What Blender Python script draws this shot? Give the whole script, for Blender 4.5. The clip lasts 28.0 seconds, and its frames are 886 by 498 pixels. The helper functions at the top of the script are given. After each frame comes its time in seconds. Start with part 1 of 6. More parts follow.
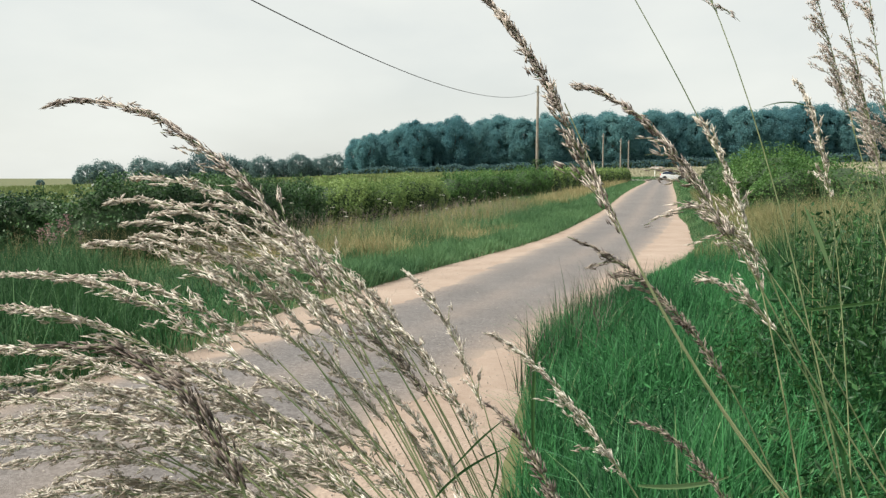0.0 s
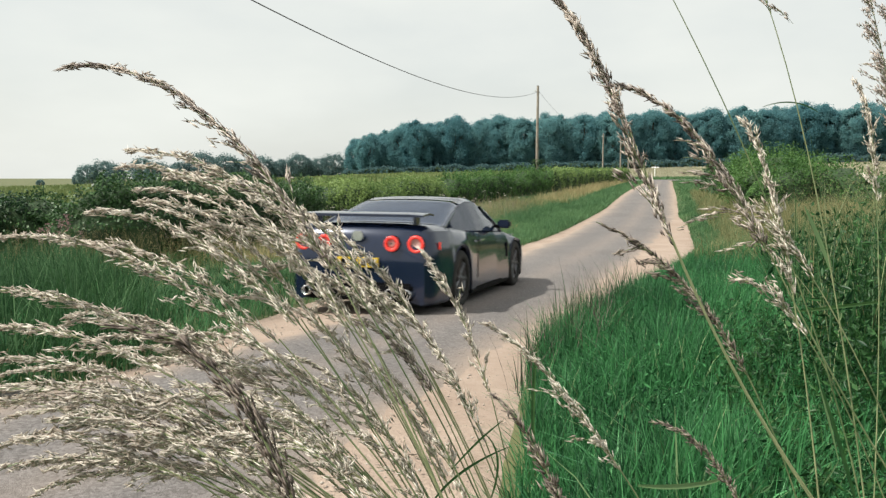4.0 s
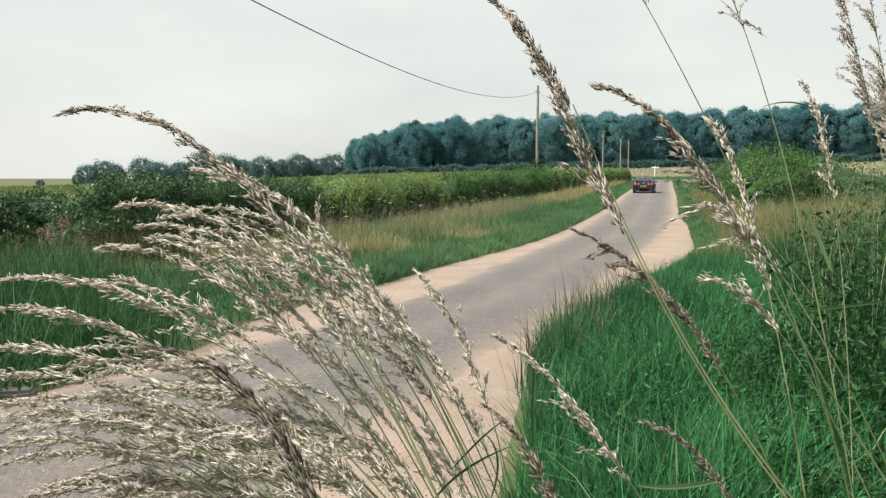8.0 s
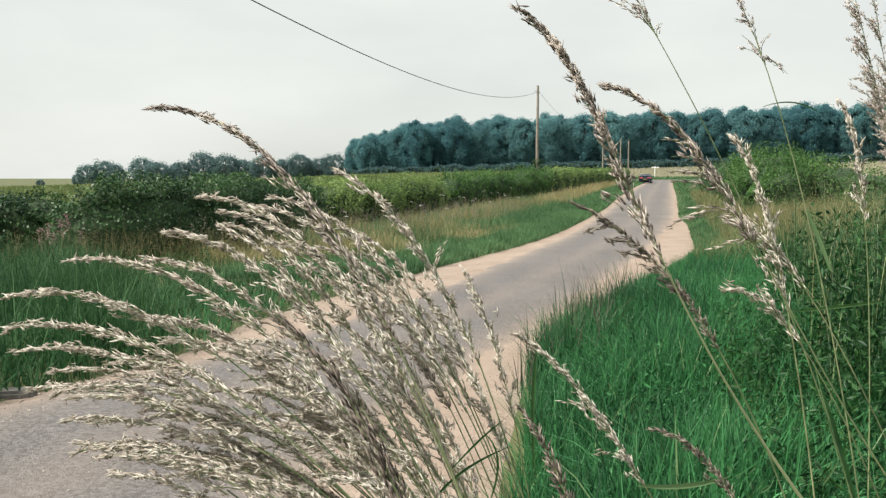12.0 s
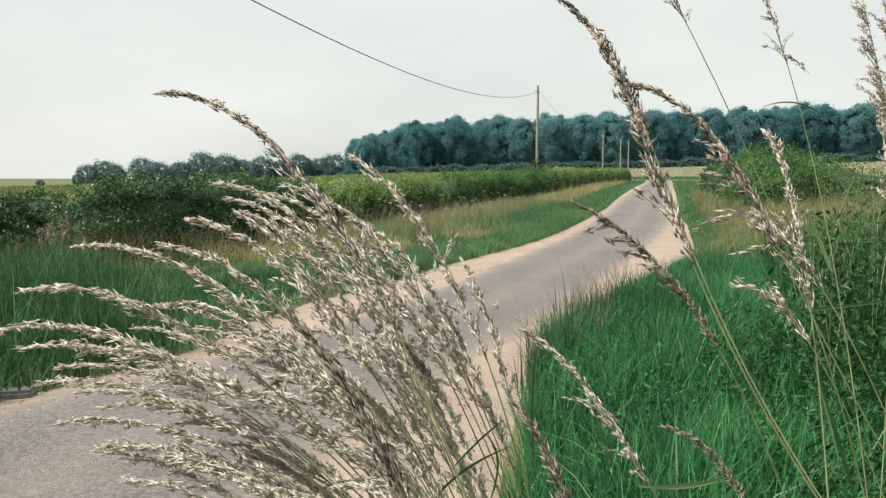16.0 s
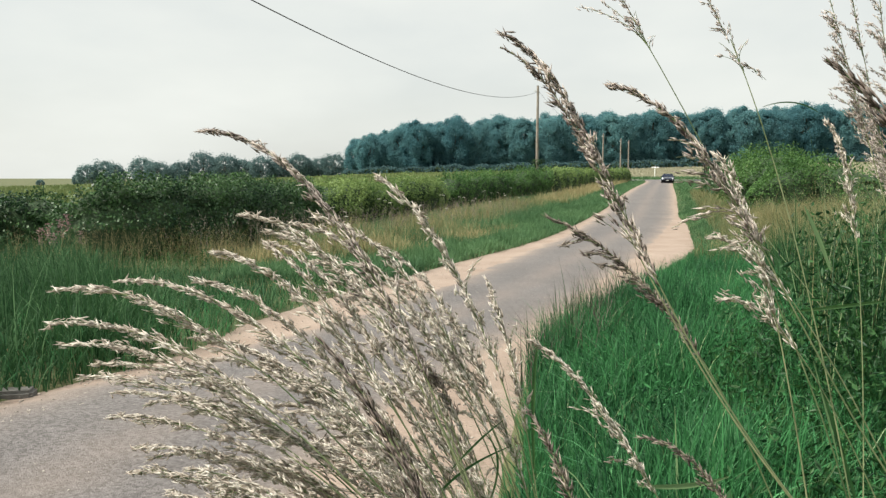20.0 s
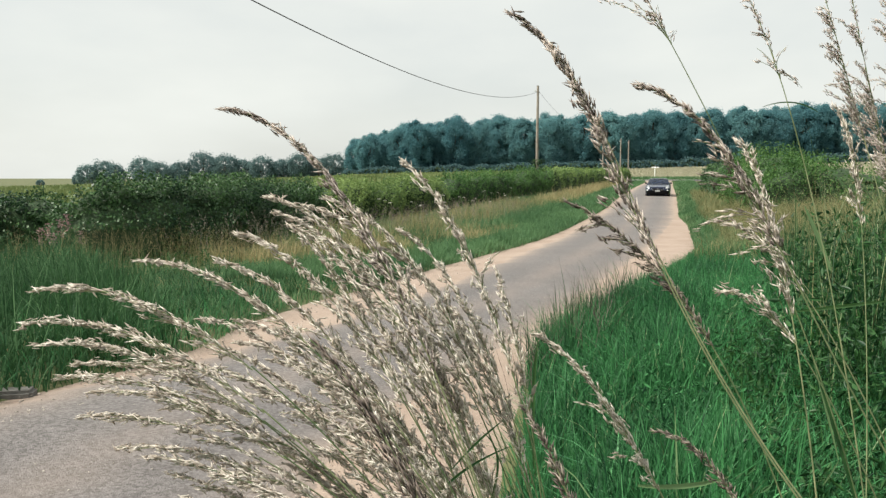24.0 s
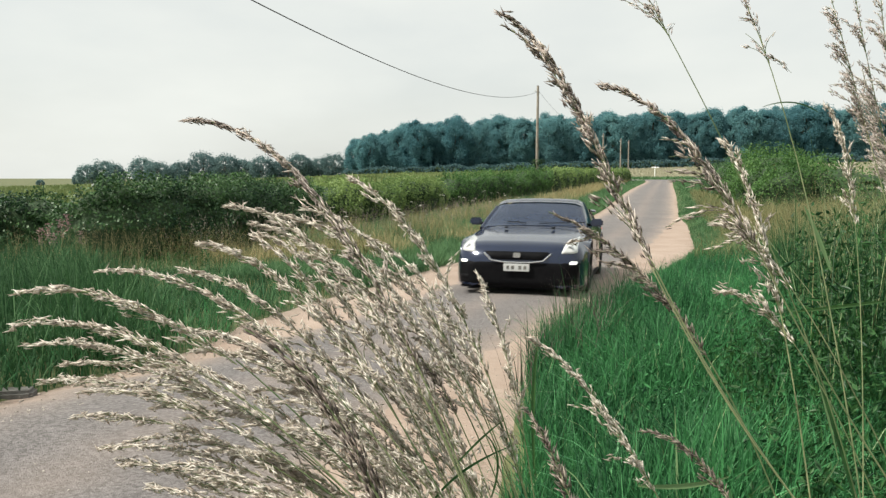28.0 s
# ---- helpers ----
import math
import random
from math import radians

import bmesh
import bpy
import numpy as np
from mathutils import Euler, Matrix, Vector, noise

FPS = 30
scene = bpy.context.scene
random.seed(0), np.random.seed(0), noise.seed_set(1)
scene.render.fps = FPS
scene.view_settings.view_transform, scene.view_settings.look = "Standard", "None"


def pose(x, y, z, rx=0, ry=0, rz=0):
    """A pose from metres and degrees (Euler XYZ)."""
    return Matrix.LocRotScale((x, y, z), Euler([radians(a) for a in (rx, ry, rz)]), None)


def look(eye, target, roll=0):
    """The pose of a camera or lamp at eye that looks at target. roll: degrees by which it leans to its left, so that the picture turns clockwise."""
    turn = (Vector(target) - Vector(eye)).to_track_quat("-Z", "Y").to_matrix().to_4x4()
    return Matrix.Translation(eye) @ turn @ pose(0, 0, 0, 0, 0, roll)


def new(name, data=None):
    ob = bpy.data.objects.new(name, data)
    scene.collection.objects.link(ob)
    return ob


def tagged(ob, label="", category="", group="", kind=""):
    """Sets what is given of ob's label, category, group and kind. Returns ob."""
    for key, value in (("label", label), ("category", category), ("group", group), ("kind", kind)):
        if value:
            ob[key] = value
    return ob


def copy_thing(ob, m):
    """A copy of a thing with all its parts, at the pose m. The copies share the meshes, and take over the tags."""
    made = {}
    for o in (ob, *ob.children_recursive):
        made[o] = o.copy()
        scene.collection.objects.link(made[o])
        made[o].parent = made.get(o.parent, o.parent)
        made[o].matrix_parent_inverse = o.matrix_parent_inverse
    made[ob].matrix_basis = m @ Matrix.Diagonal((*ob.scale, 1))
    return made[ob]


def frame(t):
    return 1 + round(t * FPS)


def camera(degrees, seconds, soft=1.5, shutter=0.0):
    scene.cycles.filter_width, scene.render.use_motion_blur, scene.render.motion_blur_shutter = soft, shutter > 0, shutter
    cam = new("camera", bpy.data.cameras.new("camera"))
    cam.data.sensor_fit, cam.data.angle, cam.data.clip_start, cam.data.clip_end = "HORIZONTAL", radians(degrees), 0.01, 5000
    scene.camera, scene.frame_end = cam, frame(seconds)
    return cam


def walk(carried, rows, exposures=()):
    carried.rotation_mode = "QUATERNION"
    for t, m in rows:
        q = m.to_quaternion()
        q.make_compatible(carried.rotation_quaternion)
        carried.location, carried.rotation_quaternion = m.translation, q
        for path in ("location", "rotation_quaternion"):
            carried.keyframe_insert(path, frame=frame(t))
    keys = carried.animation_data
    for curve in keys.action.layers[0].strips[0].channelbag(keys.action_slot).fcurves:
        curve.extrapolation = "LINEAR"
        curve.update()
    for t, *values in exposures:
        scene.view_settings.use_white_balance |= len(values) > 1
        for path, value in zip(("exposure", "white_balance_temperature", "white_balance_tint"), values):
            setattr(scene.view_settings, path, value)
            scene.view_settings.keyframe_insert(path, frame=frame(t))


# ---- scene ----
cam = camera(60, 28.0, soft=1.35, shutter=0.25)
EYE = 1.38
walk(cam, [(0.0, pose(0, 0, EYE, 84.49, 0, 0)), (28.0, pose(0, 0, EYE, 84.49, 0, 0))],
     exposures=[(0.0, 0.12, 6400, 6), (28.0, 0.12, 6400, 6)])

# ---- world and sun: hazy bright summer sky, sun high on the left ----
SUN_DIR = Vector((-0.62, -0.15, 0.77)).normalized()


def make_world():
    w = bpy.data.worlds.new("hazy_sky")
    w.use_nodes = True
    scene.world = w
    nt = w.node_tree
    nt.nodes.clear()
    out = nt.nodes.new("ShaderNodeOutputWorld")
    bg = nt.nodes.new("ShaderNodeBackground")
    sky = nt.nodes.new("ShaderNodeTexSky")
    sky.sky_type = "NISHITA"
    sky.sun_disc = False
    sky.sun_elevation = math.asin(SUN_DIR.z)
    sky.sun_rotation = math.atan2(SUN_DIR.x, SUN_DIR.y)
    sky.dust_density = 3.0
    tc = nt.nodes.new("ShaderNodeTexCoord")
    mp = nt.nodes.new("ShaderNodeMapping")
    mp.inputs["Scale"].default_value = (2.2, 2.2, 6.0)
    nz = nt.nodes.new("ShaderNodeTexNoise")
    nz.inputs["Scale"].default_value = 1.1
    nz.inputs["Detail"].default_value = 5.0
    rp = nt.nodes.new("ShaderNodeValToRGB")
    rp.color_ramp.elements[0].position, rp.color_ramp.elements[0].color = 0.36, (0.76, 0.76, 0.76, 1)
    rp.color_ramp.elements[1].position, rp.color_ramp.elements[1].color = 0.68, (0.97, 0.97, 0.97, 1)
    mx = nt.nodes.new("ShaderNodeMix")
    mx.data_type = "RGBA"
    mx.inputs["B"].default_value = (8.60, 8.55, 8.12, 1)
    bg.inputs["Strength"].default_value = 0.1
    L = nt.links.new
    L(tc.outputs["Generated"], mp.inputs["Vector"])
    L(mp.outputs["Vector"], nz.inputs["Vector"])
    L(nz.outputs["Fac"], rp.inputs["Fac"])
    L(rp.outputs["Color"], mx.inputs["Factor"])
    L(sky.outputs["Color"], mx.inputs["A"])
    L(mx.outputs["Result"], bg.inputs["Color"])
    L(bg.outputs["Background"], out.inputs["Surface"])


make_world()
sun = new("sun", bpy.data.lights.new("sun", "SUN"))
sun.data.energy, sun.data.angle, sun.data.color = 5.0, radians(1.5), (1.0, 0.94, 0.84)
sun.matrix_world = look(SUN_DIR * 50, (0, 0, 0))


# ---- materials ----
def material(name, base, other, scale=6.0, rough=0.7, metal=0.0, bump=0.0, bump_scale=60.0, island=0.0,
             objrand=0.0, spec=0.5, trans=0.0, coat=0.0, detail=4.0, emit=0.0):
    """Two colours mixed by noise at a coarse and a fine scale, with relief, and shifts per piece."""
    m = bpy.data.materials.new(name)
    m.use_nodes = True
    nt = m.node_tree
    b = nt.nodes["Principled BSDF"]
    L = nt.links.new
    geo = nt.nodes.new("ShaderNodeTexCoord")
    n1 = nt.nodes.new("ShaderNodeTexNoise")
    n1.inputs["Scale"].default_value, n1.inputs["Detail"].default_value = scale, detail
    n2 = nt.nodes.new("ShaderNodeTexNoise")
    n2.inputs["Scale"].default_value, n2.inputs["Detail"].default_value = scale * 9, 3.0
    L(geo.outputs["Object"], n1.inputs["Vector"])
    L(geo.outputs["Object"], n2.inputs["Vector"])
    ad = nt.nodes.new("ShaderNodeMath")
    ad.operation = "MULTIPLY_ADD"
    L(n2.outputs["Fac"], ad.inputs[0])
    ad.inputs[1].default_value = 0.5
    L(n1.outputs["Fac"], ad.inputs[2])
    mr = nt.nodes.new("ShaderNodeMapRange")
    mr.inputs["From Min"].default_value, mr.inputs["From Max"].default_value = 0.5, 1.0
    L(ad.outputs[0], mr.inputs["Value"])
    mx = nt.nodes.new("ShaderNodeMix")
    mx.data_type = "RGBA"
    mx.inputs["A"].default_value, mx.inputs["B"].default_value = (*base, 1), (*other, 1)
    fac = mr.outputs["Result"]
    if island or objrand:
        rnd = nt.nodes.new("ShaderNodeNewGeometry" if island else "ShaderNodeObjectInfo")
        md = nt.nodes.new("ShaderNodeMath")
        md.operation = "MULTIPLY_ADD"
        L(rnd.outputs["Random Per Island" if island else "Random"], md.inputs[0])
        md.inputs[1].default_value = 2 * (island or objrand)
        sb = nt.nodes.new("ShaderNodeMath")
        sb.operation = "SUBTRACT"
        L(fac, sb.inputs[0])
        sb.inputs[1].default_value = island or objrand
        L(sb.outputs[0], md.inputs[2])
        md.use_clamp = True
        fac = md.outputs[0]
    L(fac, mx.inputs["Factor"])
    L(mx.outputs["Result"], b.inputs["Base Color"])
    b.inputs["Roughness"].default_value, b.inputs["Metallic"].default_value = rough, metal
    b.inputs["Specular IOR Level"].default_value = spec
    b.inputs["Coat Weight"].default_value = coat
    b.inputs["Coat Roughness"].default_value = 0.04
    if emit:
        L(mx.outputs["Result"], b.inputs["Emission Color"])
        b.inputs["Emission Strength"].default_value = emit
    if bump:
        n3 = nt.nodes.new("ShaderNodeTexNoise")
        n3.inputs["Scale"].default_value, n3.inputs["Detail"].default_value = bump_scale, 6.0
        L(geo.outputs["Object"], n3.inputs["Vector"])
        bp = nt.nodes.new("ShaderNodeBump")
        bp.inputs["Strength"].default_value, bp.inputs["Distance"].default_value = bump, 0.02
        L(n3.outputs["Fac"], bp.inputs["Height"])
        L(bp.outputs["Normal"], b.inputs["Normal"])
    if trans:
        tr = nt.nodes.new("ShaderNodeBsdfTranslucent")
        L(mx.outputs["Result"], tr.inputs["Color"])
        ms = nt.nodes.new("ShaderNodeMixShader")
        ms.inputs["Fac"].default_value = trans
        L(b.outputs["BSDF"], ms.inputs[1])
        L(tr.outputs["BSDF"], ms.inputs[2])
        L(ms.outputs["Shader"], nt.nodes["Material Output"].inputs["Surface"])
    return m


M_SOIL_GRASS = material("meadow_soil", (0.055, 0.085, 0.025), (0.16, 0.15, 0.07), 0.35, 0.95, bump=0.6, bump_scale=14)


def road_material():
    """Worn asphalt: fine stone speckle, patches, and dust that thickens to the edges and down the middle."""
    m = material("worn_asphalt", (0.120, 0.112, 0.114), (0.168, 0.156, 0.155), 0.5, 0.88, bump=0.6, bump_scale=110)
    nt = m.node_tree
    L = nt.links.new
    b = nt.nodes["Principled BSDF"]
    old = b.inputs["Base Color"].links[0].from_socket
    tc = nt.nodes.new("ShaderNodeTexCoord")
    vo = nt.nodes.new("ShaderNodeTexVoronoi")
    vo.inputs["Scale"].default_value = 62.0
    L(tc.outputs["Object"], vo.inputs["Vector"])
    bw = nt.nodes.new("ShaderNodeSeparateColor")
    L(vo.outputs["Color"], bw.inputs["Color"])
    mr = nt.nodes.new("ShaderNodeMapRange")
    mr.inputs["To Min"].default_value, mr.inputs["To Max"].default_value = 0.58, 1.45
    L(bw.outputs["Red"], mr.inputs["Value"])
    sp = nt.nodes.new("ShaderNodeMix")
    sp.data_type, sp.blend_type = "RGBA", "MULTIPLY"
    sp.inputs["Factor"].default_value = 1.0
    L(old, sp.inputs["A"])
    L(mr.outputs["Result"], sp.inputs["B"])
    at = nt.nodes.new("ShaderNodeAttribute")
    at.attribute_name = "dust"
    nz = nt.nodes.new("ShaderNodeTexNoise")
    nz.inputs["Scale"].default_value, nz.inputs["Detail"].default_value = 1.1, 6.0
    L(tc.outputs["Object"], nz.inputs["Vector"])
    ml = nt.nodes.new("ShaderNodeMath")
    ml.operation = "MULTIPLY"
    L(at.outputs["Fac"], ml.inputs[0])
    L(nz.outputs["Fac"], ml.inputs[1])
    dm = nt.nodes.new("ShaderNodeMix")
    dm.data_type = "RGBA"
    dm.inputs["B"].default_value = (0.345, 0.270, 0.222, 1)
    ml2 = nt.nodes.new("ShaderNodeMath")
    ml2.operation, ml2.use_clamp = "MULTIPLY", True
    ml2.inputs[1].default_value = 1.7
    L(ml.outputs[0], ml2.inputs[0])
    L(ml2.outputs[0], dm.inputs["Factor"])
    L(sp.outputs["Result"], dm.inputs["A"])
    L(dm.outputs["Result"], b.inputs["Base Color"])
    return m


M_ASPHALT = road_material()
M_DIRT = material("dry_dirt", (0.30, 0.222, 0.176), (0.405, 0.315, 0.258), 1.2, 0.95, bump=0.8, bump_scale=45)
M_KERB = material("grey_kerb", (0.10, 0.10, 0.095), (0.19, 0.18, 0.165), 9, 0.9, bump=0.6, bump_scale=60)
M_STONE = material("chippings", (0.22, 0.19, 0.165), (0.46, 0.41, 0.36), 30, 0.85, island=0.5)
M_LUSH = material("lush_grass", (0.013, 0.056, 0.024), (0.078, 0.272, 0.096), 0.9, 0.5, island=0.46, trans=0.36, spec=0.18)
# darker copy of the verge grass, with shade mixed into the green
M_SHADE_GRASS = material("shade_toned_grass", (0.011, 0.044, 0.018), (0.056, 0.130, 0.050), 0.45, 0.6, island=0.34, trans=0.3, spec=0.10)
M_PALE = material("pale_blade", (0.07, 0.16, 0.06), (0.26, 0.37, 0.18), 0.9, 0.5, island=0.5, trans=0.3, spec=0.3)
M_VERGE = material("verge_grass", (0.058, 0.135, 0.062), (0.150, 0.270, 0.122), 0.4, 0.6, island=0.30, trans=0.33, spec=0.12)
M_STRAW = material("dry_grass", (0.200, 0.185, 0.085), (0.47, 0.400, 0.215), 0.35, 0.6, island=0.40, trans=0.3, spec=0.2)
M_OLIVE_GRASS = material("olive_dry_grass", (0.130, 0.145, 0.062), (0.345, 0.320, 0.165), 0.5, 0.6, island=0.4, trans=0.34, spec=0.15)
# brighter copy of the lush grass: sunlit highlights painted as blade colour
M_SUN_GRASS = material("bright_grass", (0.036, 0.160, 0.066), (0.140, 0.400, 0.160), 1.2, 0.42, island=0.5, trans=0.34, spec=0.35)
M_WEED = material("weed_leaf", (0.010, 0.048, 0.016), (0.060, 0.160, 0.045), 2.0, 0.45, island=0.45, trans=0.3, spec=0.35)
M_HEDGE = material("hedge_leaf", (0.012, 0.040, 0.020), (0.082, 0.165, 0.056), 0.8, 0.45, island=0.40, trans=0.22, spec=0.3)
# lighter olive copy of the hedge leaf; sunlight is part of the colour
M_OLIVE_SUN = material("sun_toned_olive_hedge_leaf", (0.105, 0.180, 0.058), (0.270, 0.365, 0.125), 0.45, 0.55, island=0.36, trans=0.35, spec=0.2)
M_BUSH = material("bush_leaf", (0.036, 0.098, 0.030), (0.130, 0.245, 0.072), 0.5, 0.5, island=0.34, trans=0.34, spec=0.2)
# core of the hedges; its dark green paints the shade between leaves
M_HEDGE_SHADE = material("hedge_inner_shade", (0.016, 0.034, 0.014), (0.040, 0.075, 0.026), 3.0, 0.9, bump=1.0, bump_scale=9)
# distance haze is put into these pale bluish leaf colours
M_TREE_HAZE = material("hazed_tree_leaf", (0.120, 0.270, 0.305), (0.200, 0.375, 0.385), 0.25, 0.8, objrand=0.35, trans=0.60, spec=0.05)
M_SKYLINE_HAZE = material("hazed_far_tree_leaf", (0.118, 0.190, 0.195), (0.200, 0.295, 0.285), 0.25, 0.8, objrand=0.4, trans=0.60, spec=0.05)
# shade at the wood's foot, and haze, are painted into this leaf colour
M_UNDER_SHADE = material("shade_toned_shrub_leaf", (0.070, 0.132, 0.145), (0.120, 0.205, 0.210), 0.25, 0.8, island=0.3, trans=0.5, spec=0.05)
M_BARK = material("bark", (0.07, 0.055, 0.04), (0.16, 0.13, 0.10), 5, 0.9, bump=0.8, bump_scale=20)
M_FIELD = material("ripe_field", (0.36, 0.335, 0.235), (0.43, 0.40, 0.29), 0.05, 0.9, island=0.3)
M_CROP = material("green_crop", (0.12, 0.18, 0.06), (0.225, 0.265, 0.10), 0.2, 0.8, island=0.3, trans=0.2)
M_POLE = material("weathered_wood", (0.20, 0.17, 0.14), (0.36, 0.32, 0.27), 3, 0.85, bump=0.5, bump_scale=40)
M_WIRE = material("cable", (0.03, 0.03, 0.035), (0.05, 0.05, 0.05), 20, 0.6)
M_WHITE = material("white_paint", (0.84, 0.84, 0.82), (0.92, 0.92, 0.90), 4, 0.5)
M_METAL = material("galvanised", (0.35, 0.36, 0.37), (0.5, 0.5, 0.5), 10, 0.4, metal=0.8)
M_STEM = material("green_stem", (0.12, 0.185, 0.075), (0.40, 0.42, 0.23), 8, 0.5, objrand=0.35, trans=0.2)
M_SEED = material("ripe_seed", (0.48, 0.405, 0.338), (0.97, 0.915, 0.835), 30, 0.45, island=0.5, trans=0.36)
M_SEED_ROSE = material("rosy_brown_seed", (0.18, 0.138, 0.122), (0.86, 0.765, 0.690), 30, 0.45, island=0.5, trans=0.35)
M_SEED_DARK = material("dark_seed", (0.10, 0.076, 0.066), (0.42, 0.355, 0.295), 30, 0.5, island=0.5, trans=0.2)
M_BROWN = material("brown_seed", (0.07, 0.052, 0.046), (0.24, 0.19, 0.16), 30, 0.6, island=0.5, trans=0.2)
M_SEED_PINK = material("pinkish_seed", (0.42, 0.34, 0.31), (0.90, 0.82, 0.77), 30, 0.5, island=0.5, trans=0.42)
M_BLADE = material("green_blade", (0.02, 0.075, 0.02), (0.07, 0.16, 0.045), 5, 0.45, objrand=0.3, trans=0.3)
M_PINK = material("pink_flower", (0.32, 0.19, 0.20), (0.44, 0.30, 0.29), 9, 0.6, island=0.4, trans=0.2)
M_UMBEL = material("white_flower", (0.55, 0.53, 0.45), (0.78, 0.76, 0.68), 9, 0.6, island=0.4, trans=0.2)
M_PAINT = material("dark_blue_paint", (0.009, 0.017, 0.044), (0.014, 0.023, 0.055), 3, 0.16, metal=0.30, spec=0.5, coat=0.6)
M_SILVER = material("pale_car_paint", (0.62, 0.63, 0.63), (0.70, 0.70, 0.70), 3, 0.35, metal=0.2, coat=1.0)
M_GLASS = material("dark_glass", (0.020, 0.034, 0.070), (0.028, 0.045, 0.088), 3, 0.04, spec=0.8)
M_RUBBER = material("rubber", (0.012, 0.012, 0.012), (0.03, 0.028, 0.026), 20, 0.85)
M_TRIM = material("black_trim", (0.004, 0.004, 0.005), (0.008, 0.008, 0.009), 20, 0.6, spec=0.06)
M_RIM = material("alloy", (0.10, 0.10, 0.11), (0.18, 0.18, 0.19), 10, 0.35, metal=0.9)
M_CHROME = material("chrome", (0.6, 0.6, 0.6), (0.75, 0.75, 0.75), 5, 0.15, metal=1.0)
M_LAMP = material("lamp_glass", (0.50, 0.51, 0.51), (0.66, 0.66, 0.65), 14, 0.12, coat=1.0)
M_GLOW = material("lit_lamp", (0.95, 0.95, 0.9), (1, 1, 0.95), 5, 0.3, emit=0.9)
M_TAIL = material("red_lamp", (0.62, 0.025, 0.02), (0.75, 0.05, 0.035), 5, 0.25, coat=1.0, emit=0.45)
M_LENS = material("pale_red_lens", (0.46, 0.24, 0.22), (0.60, 0.40, 0.37), 8, 0.15, spec=0.6)
M_PLATE_W = material("white_plate", (0.50, 0.51, 0.51), (0.58, 0.58, 0.57), 5, 0.5)
M_PLATE_Y = material("yellow_plate", (0.62, 0.43, 0.03), (0.7, 0.5, 0.05), 5, 0.5)

rng = np.random.default_rng(7)


# ---- mesh helpers ----
def mesh_np(name, verts, faces, mat, smooth=False):
    verts, faces = np.asarray(verts, np.float32), np.asarray(faces, np.int32)
    me = bpy.data.meshes.new(name)
    k = faces.shape[1]
    me.vertices.add(len(verts))
    me.vertices.foreach_set("co", verts.ravel())
    me.loops.add(faces.size)
    me.loops.foreach_set("vertex_index", faces.ravel())
    me.polygons.add(len(faces))
    me.polygons.foreach_set("loop_start", np.arange(0, faces.size, k, dtype=np.int32))
    me.update(calc_edges=True)
    me.materials.append(mat)
    if smooth:
        me.polygons.foreach_set("use_smooth", np.ones(len(faces), bool))
    return me


def part(name, me, parent, label="", kind=""):
    """Links a mesh as one object under a thing or a part."""
    ob = new(name, me)
    ob.parent = parent
    return tagged(ob, label, kind=kind)


def bm_mesh(name, bm, mat, smooth=True):
    me = bpy.data.meshes.new(name)
    bmesh.ops.recalc_face_normals(bm, faces=bm.faces)
    bm.to_mesh(me)
    bm.free()
    me.materials.append(mat)
    if smooth:
        me.polygons.foreach_set("use_smooth", np.ones(len(me.polygons), bool))
        me.set_sharp_from_angle(angle=radians(38))
    return me


def rounded_box(name, size, mat, bevel=0.01, centre=(0, 0, 0), taper=1.0):
    bm = bmesh.new()
    bmesh.ops.create_cube(bm, size=1)
    for v in bm.verts:
        s = taper if v.co.z > 0 else 1.0
        v.co = Vector((v.co.x * size[0] * s, v.co.y * size[1] * s, v.co.z * size[2]))
    bmesh.ops.bevel(bm, geom=bm.edges[:], offset=bevel, segments=2, affect="EDGES")
    bmesh.ops.translate(bm, verts=bm.verts, vec=Vector(centre))
    return bm_mesh(name, bm, mat)


def tube(name, pts, radii, mat, sides=6, raw=False):
    """A tapered tube along a line of points."""
    pts = np.asarray(pts, float)
    n = len(pts)
    radii = np.broadcast_to(np.asarray(radii, float), n)
    tan = np.gradient(pts, axis=0)
    tan /= np.linalg.norm(tan, axis=1)[:, None] + 1e-9
    ref = np.where(np.abs(tan[:, 2:3]) > 0.9, [[1.0, 0, 0]], [[0, 0, 1.0]])
    a = np.cross(tan, ref)
    a /= np.linalg.norm(a, axis=1)[:, None] + 1e-9
    for i in range(1, n):
        if np.dot(a[i], a[i - 1]) < 0:
            a[i] = -a[i]
    b = np.cross(tan, a)
    ang = np.linspace(0, 2 * np.pi, sides, endpoint=False)
    v = (pts[:, None] + radii[:, None, None] * (np.cos(ang)[None, :, None] * a[:, None] + np.sin(ang)[None, :, None] * b[:, None])).reshape(-1, 3)
    i, j = np.meshgrid(np.arange(n - 1), np.arange(sides), indexing="ij")
    j2 = (j + 1) % sides
    f = np.stack([i * sides + j, i * sides + j2, (i + 1) * sides + j2, (i + 1) * sides + j], -1).reshape(-1, 4)
    return (v, f) if raw else mesh_np(name, v, f, mat, smooth=True)


